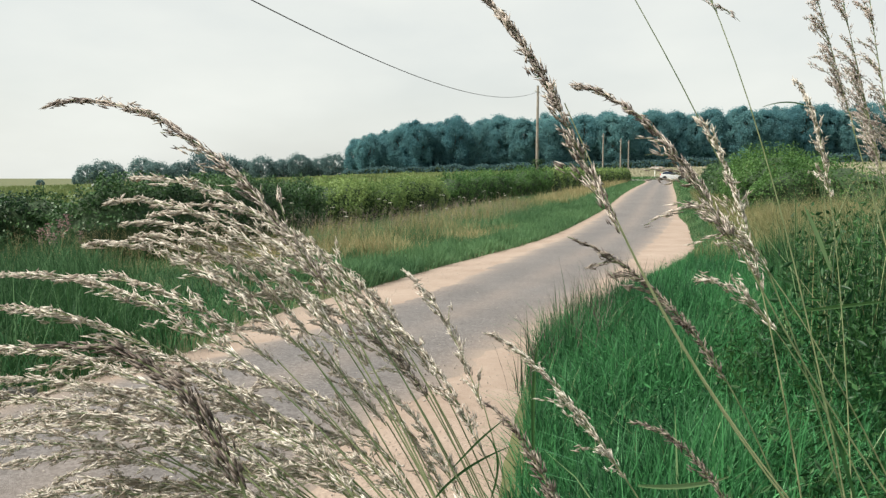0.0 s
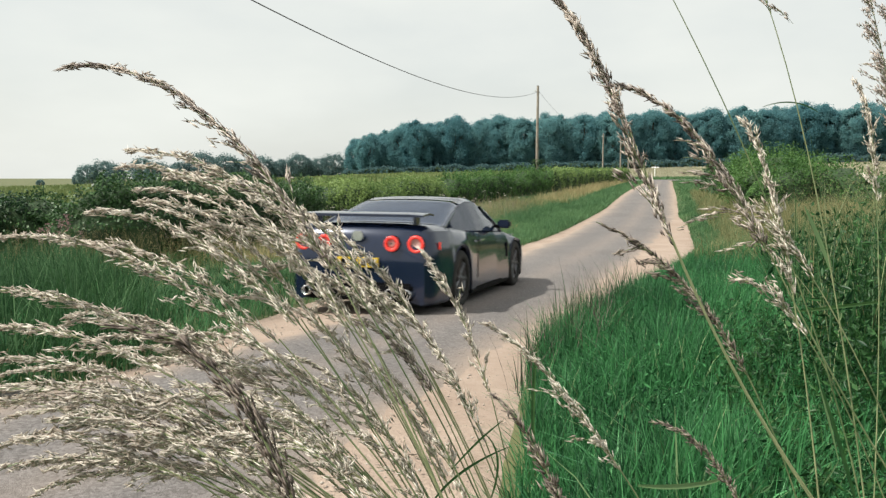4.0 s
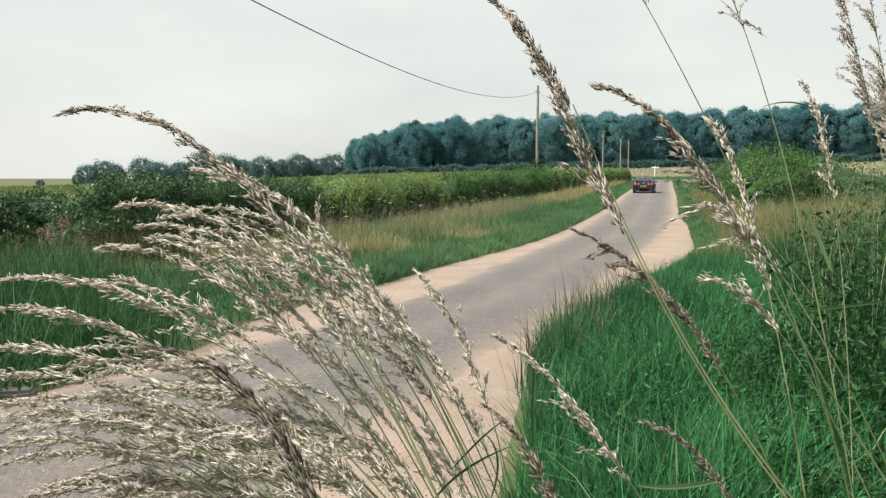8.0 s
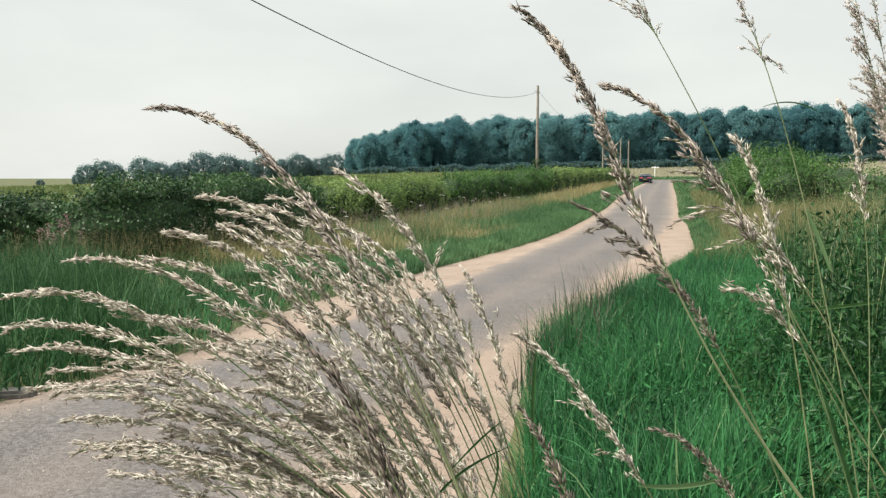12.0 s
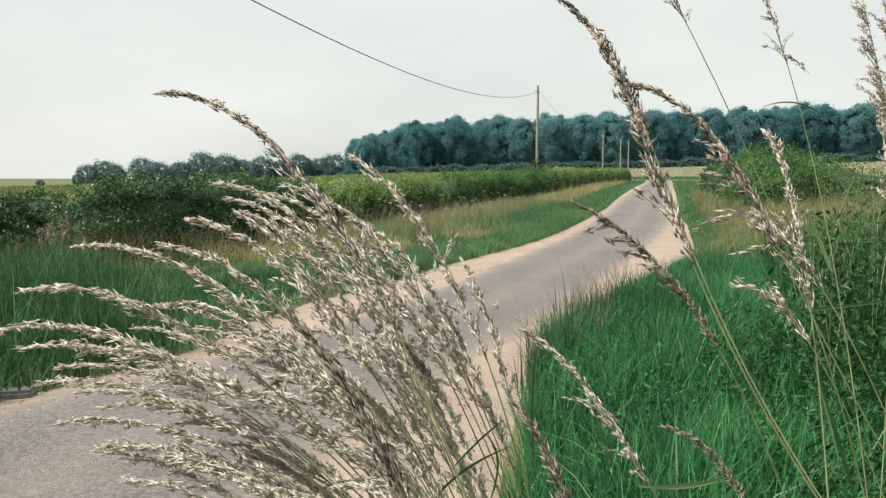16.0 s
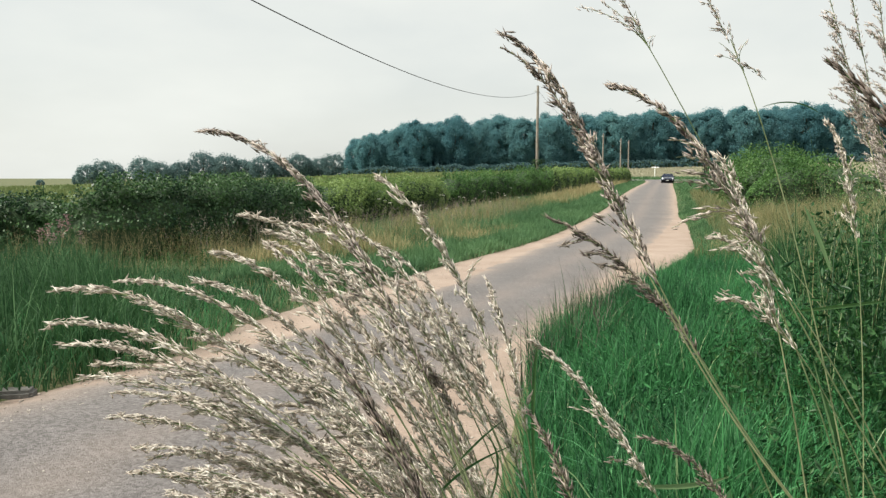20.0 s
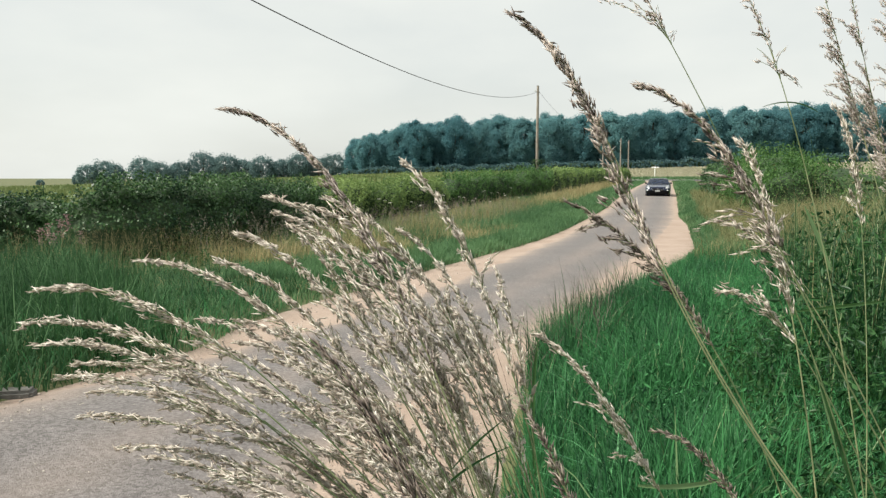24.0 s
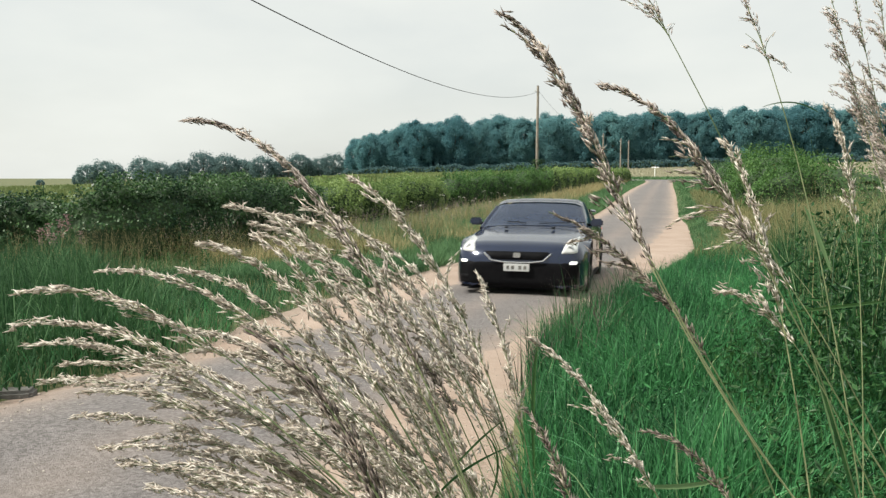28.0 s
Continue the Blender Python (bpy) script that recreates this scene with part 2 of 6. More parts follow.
def blades(base, height, width, azim, lean, curl, segs=3):
    """Tapered bending grass blades as strips of quads."""
    n = len(base)
    s = np.linspace(0, 1, segs + 1)
    d = np.stack([np.cos(azim), np.sin(azim), np.zeros(n)], -1)
    side = np.stack([-np.sin(azim), np.cos(azim), np.zeros(n)], -1)
    tw = rng.uniform(-0.6, 0.6, n)
    side = side * np.cos(tw)[:, None] + d * np.sin(tw)[:, None]
    out = lean[:, None] * s + curl[:, None] * s ** 2.4
    up = s[None] * (1 - 0.35 * np.minimum(1.2, curl[:, None] + lean[:, None]) * s[None] ** 2)
    c = base[:, None] + height[:, None, None] * (out[..., None] * d[:, None] + up[..., None] * np.array([0, 0, 1.0]))
    w = width[:, None] * (1 - s[None] ** 1.6 * 0.94)
    v = np.stack([c - side[:, None] * w[..., None] / 2, c + side[:, None] * w[..., None] / 2], 2).reshape(-1, 3)
    st = (np.arange(n) * (segs + 1) * 2)[:, None] + (np.arange(segs) * 2)[None]
    st = st.reshape(-1)
    return v, np.stack([st, st + 1, st + 3, st + 2], -1)


def leaves(centres, size, droop=0.3, normal=None, aspect=0.6, facing=None, flat=False):
    """Pointed leaves, folded along the middle: two quads each."""
    n = len(centres)
    d = rng.normal(size=(n, 3))
    if normal is not None:
        d = d * 0.8 + normal * 0.9
    d[:, 2] -= droop
    d /= np.linalg.norm(d, axis=1)[:, None]
    u = np.cross(d, rng.normal(size=(n, 3)))
    u /= np.linalg.norm(u, axis=1)[:, None]
    w = np.cross(d, u)
    if facing is not None:
        w = facing + 0.55 * rng.normal(size=(n, 3))
        w /= np.linalg.norm(w, axis=1)[:, None]
        u = np.cross(w, d)
        u /= np.linalg.norm(u, axis=1)[:, None]
        d = np.cross(u, w)
    z = np.asarray(size).reshape(-1, 1) * np.ones((n, 1))
    a, t = centres - d * z / 2, centres + d * z / 2
    m = centres - w * z * 0.10
    l, r = centres - u * z * aspect / 2 + w * z * 0.05, centres + u * z * aspect / 2 + w * z * 0.05
    if flat:
        return np.stack([a, l, t, r], 1).reshape(-1, 3), np.arange(4 * n).reshape(-1, 4)
    v = np.stack([a, l, t, r, m], 1).reshape(-1, 3)
    k = np.arange(n) * 5
    f = np.vstack([np.stack([k, k + 4, k + 2, k + 1], -1), np.stack([k, k + 3, k + 2, k + 4], -1)])
    return v, f


def join(pieces):
    vs, fs, o = [], [], 0
    for v, f in pieces:
        vs.append(v)
        fs.append(f + o)
        o += len(v)
    return np.vstack(vs), np.vstack(fs)


def lumps(p, scale, seed=0.0):
    """A cheap smooth wave noise, about -1 to 1."""
    x, y, z = (np.asarray(p) * scale).T if np.ndim(p) > 1 else np.asarray(p) * scale
    return (np.sin(1.7 * x + 0.9 * y + seed) + np.sin(-1.1 * x + 1.9 * y + 1.3 * z + 2.1 * seed) + np.sin(0.6 * x - 1.4 * y + 2.3 * z + 0.7 * seed + 1)) / 3


# ---- the lie of the land ----
PROFILE_Y = [-90, 4, 11.8, 16.5, 25, 35, 48, 64, 99, 117, 130, 150, 240, 500]
PROFILE_Z = [0.0, 0.0, -0.38, -0.53, -0.68, -0.66, -0.55, -0.26, -0.02, 0.13, 0.50, 0.72, 1.0, 1.1]
ROAD_L = ([-90, -35, -5, 0, 4.7, 5.7, 7, 8.8, 11.9, 15.7, 20, 26.7, 42, 59, 91, 128],
          [-32, -15.5, -5.6, -4.2, -2.75, -2.2, -1.65, -1.02, -0.14, 0.85, 2.15, 4.3, 8.8, 13.6, 22.8, 34.0])
ROAD_R = ([-90, -35, -5, 0, 3.2, 3.9, 5.2, 7.7, 12.3, 19.8, 31, 36.8, 64, 100, 128],
          [-29, -12.3, -2.7, -1.3, -0.5, -0.3, 0.1, 1.02, 2.6, 5.4, 9.3, 11.2, 19.3, 29.8, 38.2])
SOIL_L = ([0, 5, 6, 7, 8, 10, 16, 21, 29, 43, 128], [0.1, 0.06, 0.14, 0.42, 0.80, 1.05, 0.92, 0.5, 0.3, 0.12, 0.12])
SOIL_R = ([-5, 3.2, 4.9, 7.1, 12, 14.8, 20.7, 31, 37, 128], [0.6, 0.72, 0.48, 0.26, 0.55, 0.90, 1.12, 0.6, 0.12, 0.08])


def smooth_interp(y, xs, zs, r=0.06):
    y = np.asarray(y, float)
    h = 0.4 + np.abs(y) * r
    return sum(np.interp(y + k * h, xs, zs) for k in np.linspace(-1, 1, 13)) / 13


def road_left(y):
    return smooth_interp(y, *ROAD_L)


def road_right(y):
    return smooth_interp(y, *ROAD_R)


def step(x, a, b):
    t = np.clip((np.asarray(x, float) - a) / (b - a), 0, 1)
    return t * t * (3 - 2 * t)


def land(x, y):
    """Height of the road surface and of the land round it, without the verge's rise."""
    x, y = np.asarray(x, float), np.asarray(y, float)
    z = smooth_interp(y, PROFILE_Y, PROFILE_Z)
    far = step(y, 125, 290)
    z = z - 0.03 * np.clip(-x - 12, 0, 70) * step(y, 17, 60)
    return z + far * (1.2 + np.where(x > 0, 0.042, 0.027) * np.clip(x, -400, 220))


def verge(x, y):
    """Height of the grassy ground beside the road."""
    x, y = np.asarray(x, float), np.asarray(y, float)
    l = road_left(y) - np.interp(y, *SOIL_L) - x
    r = x - road_right(y) - np.interp(y, *SOIL_R)
    near = 1 - step(y, 110, 124)
    rise = (0.05 * step(l, 0, 0.5) + 0.22 * step(r, 0, 0.9) + 0.25 * step(r, 1.2, 5)) * near
    road = (1 - step(np.maximum(l, r), -0.4, 0.1)) * near
    bumps = 0.03 * np.sin(1.3 * x + 0.4 * y) * np.sin(0.9 * y - 0.5 * x) * near * step(np.maximum(l, r), 0, 1)
    return land(x, y) + rise - 0.09 * road + bumps - 0.06 * (1 - near) * (np.abs(y - 131.5) < 6)


def grid_mesh(name, xs, ys, mat, fz):
    X, Y = np.meshgrid(xs, ys)
    v = np.stack([X, Y, fz(X, Y)], -1).reshape(-1, 3)
    i, j = np.meshgrid(np.arange(len(ys) - 1), np.arange(len(xs) - 1), indexing="ij")
    a = i * len(xs) + j
    return mesh_np(name, v, np.stack([a, a + 1, a + len(xs) + 1, a + len(xs)], -1).reshape(-1, 4), mat, True)


def spread(lo, hi, n, k):
    t = np.linspace(-1, 1, n)
    s = np.sinh(k * t) / np.sinh(k)
    return np.where(s < 0, -s * lo, s * hi)


ground = new("ground", grid_mesh("ground", spread(-1500, 1500, 320, 7.5), np.concatenate([np.linspace(-90, -1, 50), np.geomspace(1, 2600, 330) - 0.7]), M_SOIL_GRASS, verge))
tagged(ground, "grassy open country falling and rising gently", "ground", kind="structure")


def strip(name, ys, left, right, mat, lift, cols=9, feather=0.0):
    t = np.linspace(0, 1, cols)
    l, r = left(ys), right(ys)
    X = l[:, None] * (1 - t) + r[:, None] * t
    Y = np.repeat(ys[:, None], cols, 1)
    camber = 0.03 * (1 - (2 * t - 1) ** 2)
    Z = land(X, Y) + lift + camber - feather * np.abs(2 * t - 1) ** 10
    v = np.stack([X, Y, Z], -1).reshape(-1, 3)
    i, j = np.meshgrid(np.arange(len(ys) - 1), np.arange(cols - 1), indexing="ij")
    a = i * cols + j
    me = mesh_np(name, v, np.stack([a, a + 1, a + cols + 1, a + cols], -1).reshape(-1, 4), mat, True)
    dust = np.repeat((np.abs(2 * t - 1) ** 5 * 1.6 + 0.24 * np.exp(-((t - 0.52) / 0.10) ** 2) + 0.06)[None], len(ys), 0)
    me.attributes.new("dust", "FLOAT", "POINT").data.foreach_set("value", dust.ravel().astype(np.float32))
    return me


def ragged(y, seed, amp):
    return amp * (np.sin(2.9 * y + seed) * 0.4 + np.sin(7.3 * y + 2 * seed) * 0.3 + np.sin(17.1 * y + 3 * seed) * 0.3)


YS = np.concatenate([np.linspace(-88, -5, 50), np.arange(-4.9, 40, 0.12), np.geomspace(40, 128.6, 240)[1:]])
margin = new("dirt_margin", strip("dirt_margin", YS, lambda y: road_left(y) - np.interp(y, *SOIL_L) - 0.25 + ragged(y, 1, 0.1),
                                  lambda y: road_right(y) + np.interp(y, *SOIL_R) + 0.25 + ragged(y, 2, 0.1), M_DIRT, -0.012))
tagged(margin, "dry sandy dirt along both edges of the lane", "road edge", kind="structure")
road = new("road", strip("road", YS, lambda y: road_left(y) + ragged(y, 3, 0.09), lambda y: road_right(y) + ragged(y, 5, 0.09), M_ASPHALT, 0.012, 41, 0.024))
tagged(road, "narrow worn grey asphalt country lane", "road", kind="structure")


def cross_road():
    xs = np.linspace(-140, 220, 220)
    t = np.linspace(0, 1, 7)
    X = np.repeat(xs[:, None], 7, 1)
    Y = 128.4 + 5.6 * t[None] + 0 * X + 0.00006 * (X - 36) ** 2
    v = np.stack([X, Y, land(X, Y) + 0.02], -1).reshape(-1, 3)
    i, j = np.meshgrid(np.arange(219), np.arange(6), indexing="ij")
    a = i * 7 + j
    ob = new("junction_road", mesh_np("junction_road", v, np.stack([a, a + 7, a + 8, a + 1], -1).reshape(-1, 4), M_ASPHALT, True))
    tagged(ob, "asphalt road crossing at the end of the lane", "road", kind="structure")


cross_road()


def chippings():
    """Loose stones on the near lane and its dirt edges."""
    n = 3200
    y = 2.6 + 14 * rng.random(n) ** 1.7
    side = rng.random(n)
    l, r = road_left(y) - np.interp(y, *SOIL_L), road_right(y) + np.interp(y, *SOIL_R)
    e = np.where(side < 0.35, rng.random(n) * 0.22, np.where(side < 0.7, 1 - rng.random(n) * 0.25, rng.random(n)))
    x = l + (r - l) * e
    s = 0.003 + 0.008 * rng.random(n) ** 3
    c = np.stack([x, y, land(x, y) + 0.03 * (1 - (2 * e - 1) ** 2) + 0.012], -1)
    o = np.array([[1, 0, 0], [-1, 0, 0], [0, 1, 0], [0, -1, 0], [0, 0, 0.8], [0, 0, -0.6]], float)
    jit = 1 + 0.35 * rng.normal(size=(n, 6, 1))
    v = (c[:, None] + o[None] * jit * s[:, None, None]).reshape(-1, 3)
    f = np.array([[0, 2, 4], [2, 1, 4], [1, 3, 4], [3, 0, 4], [2, 0, 5], [1, 2, 5], [3, 1, 5], [0, 3, 5]])
    ob = new("loose_chippings", mesh_np("loose_chippings", v, (f[None] + 6 * np.arange(n)[:, None, None]).reshape(-1, 3), M_STONE))
    tagged(ob, "small loose stones scattered on the lane", "gravel", kind="stuff")


chippings()


# ---- verges: grass in bands ----
def band(name, n, ylo, yhi, pick, height, width, mat, label, lean=0.25, segs=3, power=1.0, tilt=None, lift=0.0, keep=None):
    """Grass over a stretch of verge; pick gives x from y and a random share."""
    y = ylo + (yhi - ylo) * rng.random(n) ** power
    x = pick(y, rng.random(n))
    if keep is not None:
        k = keep(x, y)
        x, y = x[k], y[k]
    n = len(x)
    tuft = 0.75 + 0.35 * lumps(np.stack([x, y, 0 * x], -1), 2.3) + 0.2 * rng.normal(size=n)
    edge = x - road_right(y) - np.interp(y, *SOIL_R)
    h = height * np.clip(tuft, 0.3, 1.5) * np.where((edge > -0.3) & (height < 0.5) & (y > 6.6), 0.48 + 0.52 * step(edge, 0.0, 1.1), 1.0)
    az = rng.uniform(0, 2 * np.pi, n) if tilt is None else tilt + rng.normal(0, 0.9, n)
    base = np.stack([x, y, verge(x, y) - 0.02 + lift], -1)
    v, f = blades(base, h, width * rng.uniform(0.6, 1.3, n), az, np.abs(rng.normal(lean, 0.15, n)), np.abs(rng.normal(lean * 1.3, 0.3, n)), segs)
    ob = new(name, mesh_np(name, v, f, mat))
    return tagged(ob, label, "grass", kind="stuff")


def right_of(lo, hi):
    return lambda y, r: road_right(y) + np.interp(y, *SOIL_R) + lo + (hi - lo) * r


def left_of(lo, hi):
    return lambda y, r: road_left(y) - np.interp(y, *SOIL_L) - lo - (hi - lo) * r


def patchy(x, y):
    return lumps(np.stack([x, y, 0 * x], -1), 0.8, 3.0) + 0.3 * rng.normal(size=len(x)) > 0.05


def in_sight(x, y):
    return (np.abs(x) < 0.62 * y + 0.5)


# lush verge on the near side
band("lush_grass", 62000, 1.0, 7.5, right_of(0.12, 3.6), 0.40, 0.008, M_LUSH, "lush tall green grass on the near verge", 0.12, 3, 1.25, keep=lambda x, y: in_sight(x, y) & ((y > 4.6) | (x < 0.33 * y + 0.3) | (rng.random(len(x)) < 0.35)))
band("lush_grass", 1900, 5.0, 7.2, right_of(0.0, 1.2), 0.50, 0.008, M_LUSH, "lush tall green grass on the near verge", 0.10, 4, keep=in_sight)
band("bright_grass", 9000, 6.0, 15, right_of(0.1, 3.4), 0.34, 0.016, M_SUN_GRASS, "bright green broad blades of grass, sunlight put into their colour", 0.34, 3, 1.2, keep=in_sight)
band("bright_grass", 15000, 1.6, 8.5, right_of(0.2, 3.4), 0.34, 0.013, M_SUN_GRASS, "bright green broad blades of grass, sunlight put into their colour", 0.34, 4, 1.2, keep=lambda x, y: in_sight(x, y) & (lumps(np.stack([x, y, 0 * x], -1), 2.6, 1.0) + 0.5 * rng.normal(size=len(x)) > 0.15))
band("pale_grass", 2000, 1.0, 9, right_of(0.15, 3.6), 0.46, 0.009, M_PALE, "pale green blades among the lush grass", 0.30, 4, 1.2, keep=lambda x, y: in_sight(x, y) & ((y > 4.6) | (x < 0.28 * y + 0.25) | (rng.random(len(x)) < 0.2)))
band("lush_grass", 44000, 6.5, 16, right_of(-0.05, 4.2), 0.40, 0.010, M_LUSH, "lush tall green grass on the near verge", 0.15, 3, 1.2, keep=in_sight)
band("lush_grass", 15000, 15, 40, right_of(0.0, 1.5), 0.36, 0.016, M_VERGE, "green grass beside the lane", 0.25, 2, 1.3)
band("lush_grass", 16000, 38, 126, right_of(0.0, 3.0), 0.40, 0.032, M_VERGE, "green grass beside the lane", 0.25, 2, 1.3)
band("seeding_grass", 360, 4.8, 8.4, right_of(-0.04, 0.6), 0.66, 0.007, M_BROWN, "thin dark seeding grass along the dirt edge", 0.08, 4)
band("seeding_grass", 360, 4.8, 8.8, right_of(-0.04, 0.7), 0.60, 0.008, M_SHADE_GRASS, "upright green grass along the dirt edge", 0.08, 4)
band("rough_grass", 9000, 12, 36, right_of(2.2, 9.0), 0.72, 0.014, M_OLIVE_GRASS, "rough brownish grass on the bank", 0.2, 3)
band("dry_grass", 22000, 12, 36, right_of(0.7, 6.5), 0.55, 0.012, M_OLIVE_GRASS, "dry brown grass below the hedge", 0.2, 3)
band("dry_grass", 6000, 33, 60, right_of(1.0, 3.8), 0.65, 0.022, M_OLIVE_GRASS, "dry brown grass below the hedge", 0.2, 2)
band("bank_grass", 12000, 13, 31, right_of(2.6, 8.5), 0.95, 0.013, M_OLIVE_GRASS, "tall olive and brown meadow grass on the bank", 0.16, 4, keep=lambda x, y: lumps(np.stack([x, y, 0 * x], -1), 0.9, 2.0) + 0.5 * rng.normal(size=len(x)) > -0.25)
band("bank_grass", 9000, 2.3, 12, right_of(1.9, 5.5), 1.05, 0.008, M_SHADE_GRASS, "tall dark green grass on the near bank", 0.16, 4, keep=lambda x, y: (x > 0.40 * y + 0.25) & (x < 0.62 * y + 0.6))
band("bank_grass", 900, 2.3, 10, right_of(1.9, 5.0), 1.25, 0.006, M_PALE, "tall pale stems on the near bank", 0.12, 4, keep=lambda x, y: (x > 0.42 * y + 0.3) & (x < 0.62 * y + 0.6))

band("verge_grass", 26000, -14, 1.6, right_of(0.0, 6.0), 0.40, 0.013, M_LUSH, "green grass on the near verge", 0.28, 2, keep=lambda x, y: (x * x + y * y > 0.5) & ((y < 0.6) | (x > 0.62 * y + 0.5)))
band("verge_grass", 26000, 1.0, 17, right_of(0.5, 9.0), 0.42, 0.013, M_LUSH, "green grass on the near verge", 0.26, 2, keep=lambda x, y: ~in_sight(x, y))
band("verge_grass", 10000, 4.0, 18, left_of(0.5, 9.0), 0.40, 0.014, M_SHADE_GRASS, "green grass on the far verge", 0.26, 2, keep=lambda x, y: ~in_sight(x, y))
band("verge_grass", 16000, -14, 4.5, left_of(0.0, 6.0), 0.4, 0.014, M_VERGE, "green grass on the far verge", 0.28, 2)
band("short_grass", 5000, -0.9, 1.9, right_of(0.0, 3.0), 0.16, 0.010, M_LUSH, "short green grass on the near verge", 0.3, 2)

# far verge
band("verge_grass", 11000, 4.2, 17, left_of(0.0, 7.5), 0.27, 0.011, M_VERGE, "green grass on the far verge", 0.25, 3, 1.0, keep=lambda x, y: in_sight(x, y) & patchy(x, y))
band("verge_grass", 28000, 4.2, 13, left_of(0.0, 6.0), 0.40, 0.012, M_SHADE_GRASS, "green grass on the far verge, shade put into its dark colour", 0.25, 3, 1.0, keep=lambda x, y: in_sight(x, y) & ((x < -0.43 * y + 0.4 * lumps(np.stack([x, y, 0 * x], -1), 1.3)) | (rng.random(len(x)) < 0.16)))
band("verge_grass", 15000, 5.0, 14, left_of(0.0, 5.5), 0.26, 0.011, M_VERGE, "soft green grass on the far verge", 0.28, 3, 1.0, keep=lambda x, y: in_sight(x, y) & (x > -0.45 * y))
band("verge_grass", 5000, 4.2, 9.5, left_of(0.0, 7.0), 0.40, 0.009, M_LUSH, "green grass on the far verge", 0.25, 3, 1.0, keep=in_sight)
band("verge_grass", 30000, 8, 18.5, left_of(0.7, 8.5), 0.17, 0.013, M_SHADE_GRASS, "green grass below the hedge, shade put into its dark colour", 0.3, 3, keep=lambda x, y: in_sight(x, y) & ((y < 14) | (rng.random(len(x)) < 0.45)))
band("verge_grass", 7000, 9.5, 14.5, left_of(2.6, 6.5), 0.62, 0.010, M_VERGE, "tall soft green grass in tufts on the far verge", 0.2, 4, keep=lambda x, y: in_sight(x, y) & (lumps(np.stack([x, y, 0 * x], -1), 1.1, 1.0) + 0.25 * rng.normal(size=len(x)) > np.where(x < -0.47 * y, -0.35, 0.9)))
band("tall_grass", 30000, 5.2, 16.5, left_of(0.10, 9.5), 0.72, 0.011, M_SHADE_GRASS, "tall green grass standing on the far verge, shade put into its dark colour", 0.16, 4, 0.9, keep=lambda x, y: (np.abs(x) < 0.62 * y + 0.5) & (x < -(0.375 + 0.0146 * (y - 7)) * y + 0.4 * lumps(np.stack([x, y, 0 * x], -1), 1.1)))
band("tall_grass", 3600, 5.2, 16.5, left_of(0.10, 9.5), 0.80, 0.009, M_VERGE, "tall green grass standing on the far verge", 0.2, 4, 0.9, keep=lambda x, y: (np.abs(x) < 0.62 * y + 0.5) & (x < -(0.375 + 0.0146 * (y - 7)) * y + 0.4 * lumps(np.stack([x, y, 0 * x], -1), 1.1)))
band("rough_grass", 6000, 11.5, 15.6, left_of(3.3, 9.5), 0.45, 0.012, M_SHADE_GRASS, "rough tall grass along the foot of the hedge", 0.22, 4, keep=lambda x, y: in_sight(x, y) & (x < -0.42 * y) & (lumps(np.stack([x, y, 0 * x], -1), 1.4, 2.0) + 0.4 * rng.normal(size=len(x)) > 0.1))
band("dry_grass", 13000, 15.5, 27, left_of(1.4, 5.0), 0.58, 0.012, M_STRAW, "tall straw-coloured grass in front of the hedge", 0.2, 3, keep=patchy)
band("rough_grass", 5200, 16.0, 24, left_of(2.2, 6.0), 0.72, 0.012, M_OLIVE_GRASS, "soft brownish seeding grass along the foot of the hedge", 0.25, 4, keep=lambda x, y: in_sight(x, y) & (lumps(np.stack([x, y, 0 * x], -1), 1.7, 4.0) + 0.3 * rng.normal(size=len(x)) > -0.1))
band("verge_grass", 40000, 12, 45, left_of(0.0, 2.6), 0.36, 0.016, M_VERGE, "green mown grass strip along the lane", 0.25, 2, 1.3)
band("verge_grass", 5000, 16, 26, left_of(2.0, 6.0), 0.32, 0.016, M_VERGE, "rough grass between lane and hedge", 0.25, 3)
band("verge_grass", 19000, 25, 60, left_of(2.0, 7.0), 0.5, 0.020, M_VERGE, "rough grass between lane and hedge", 0.2, 2, 1.2)
band("verge_grass", 20000, 44, 126, left_of(0.0, 2.5), 0.38, 0.035, M_VERGE, "green grass along the lane", 0.25, 2, 1.4)
band("dry_grass", 21000, 21, 48, left_of(3.0, 6.2), 0.8, 0.016, M_STRAW, "tall straw-coloured grass in front of the hedge", 0.18, 3, 1.1, keep=patchy)
band("verge_grass", 16000, 19, 50, left_of(2.2, 6.0), 0.65, 0.018, M_VERGE, "rough green grass in front of the hedge", 0.18, 3, 1.1)
band("dry_grass", 12000, 46, 126, left_of(2.3, 4.6), 0.85, 0.035, M_STRAW, "tall straw-coloured grass in front of the hedge", 0.18, 2, 1.5, keep=patchy)
band("dry_grass", 3600, 5.5, 15, left_of(0.1, 4.5), 0.26, 0.008, M_STRAW, "dry straw-coloured blades on the far verge", 0.3, 3, 1.0, keep=lambda x, y: in_sight(x, y) & patchy(x, y))
band("sparse_grass", 2600, 4.2, 24, left_of(-0.75, 0.15), 0.10, 0.006, M_VERGE, "sparse short grass growing in the dirt edge", 0.4, 2, 1.2, keep=lambda x, y: patchy(1.7 * x, 1.7 * y))
band("sparse_grass", 1000, 2.8, 9, right_of(-0.55, 0.1), 0.09, 0.005, M_VERGE, "sparse short grass growing in the dirt edge", 0.4, 2, 1.2, keep=lambda x, y: patchy(1.7 * x, 1.7 * y))
band("junction_grass", 16000, 134.6, 149, lambda y, r: -30 + 130 * r, 0.5, 0.12, M_VERGE, "green verge beyond the junction", 0.2, 2)


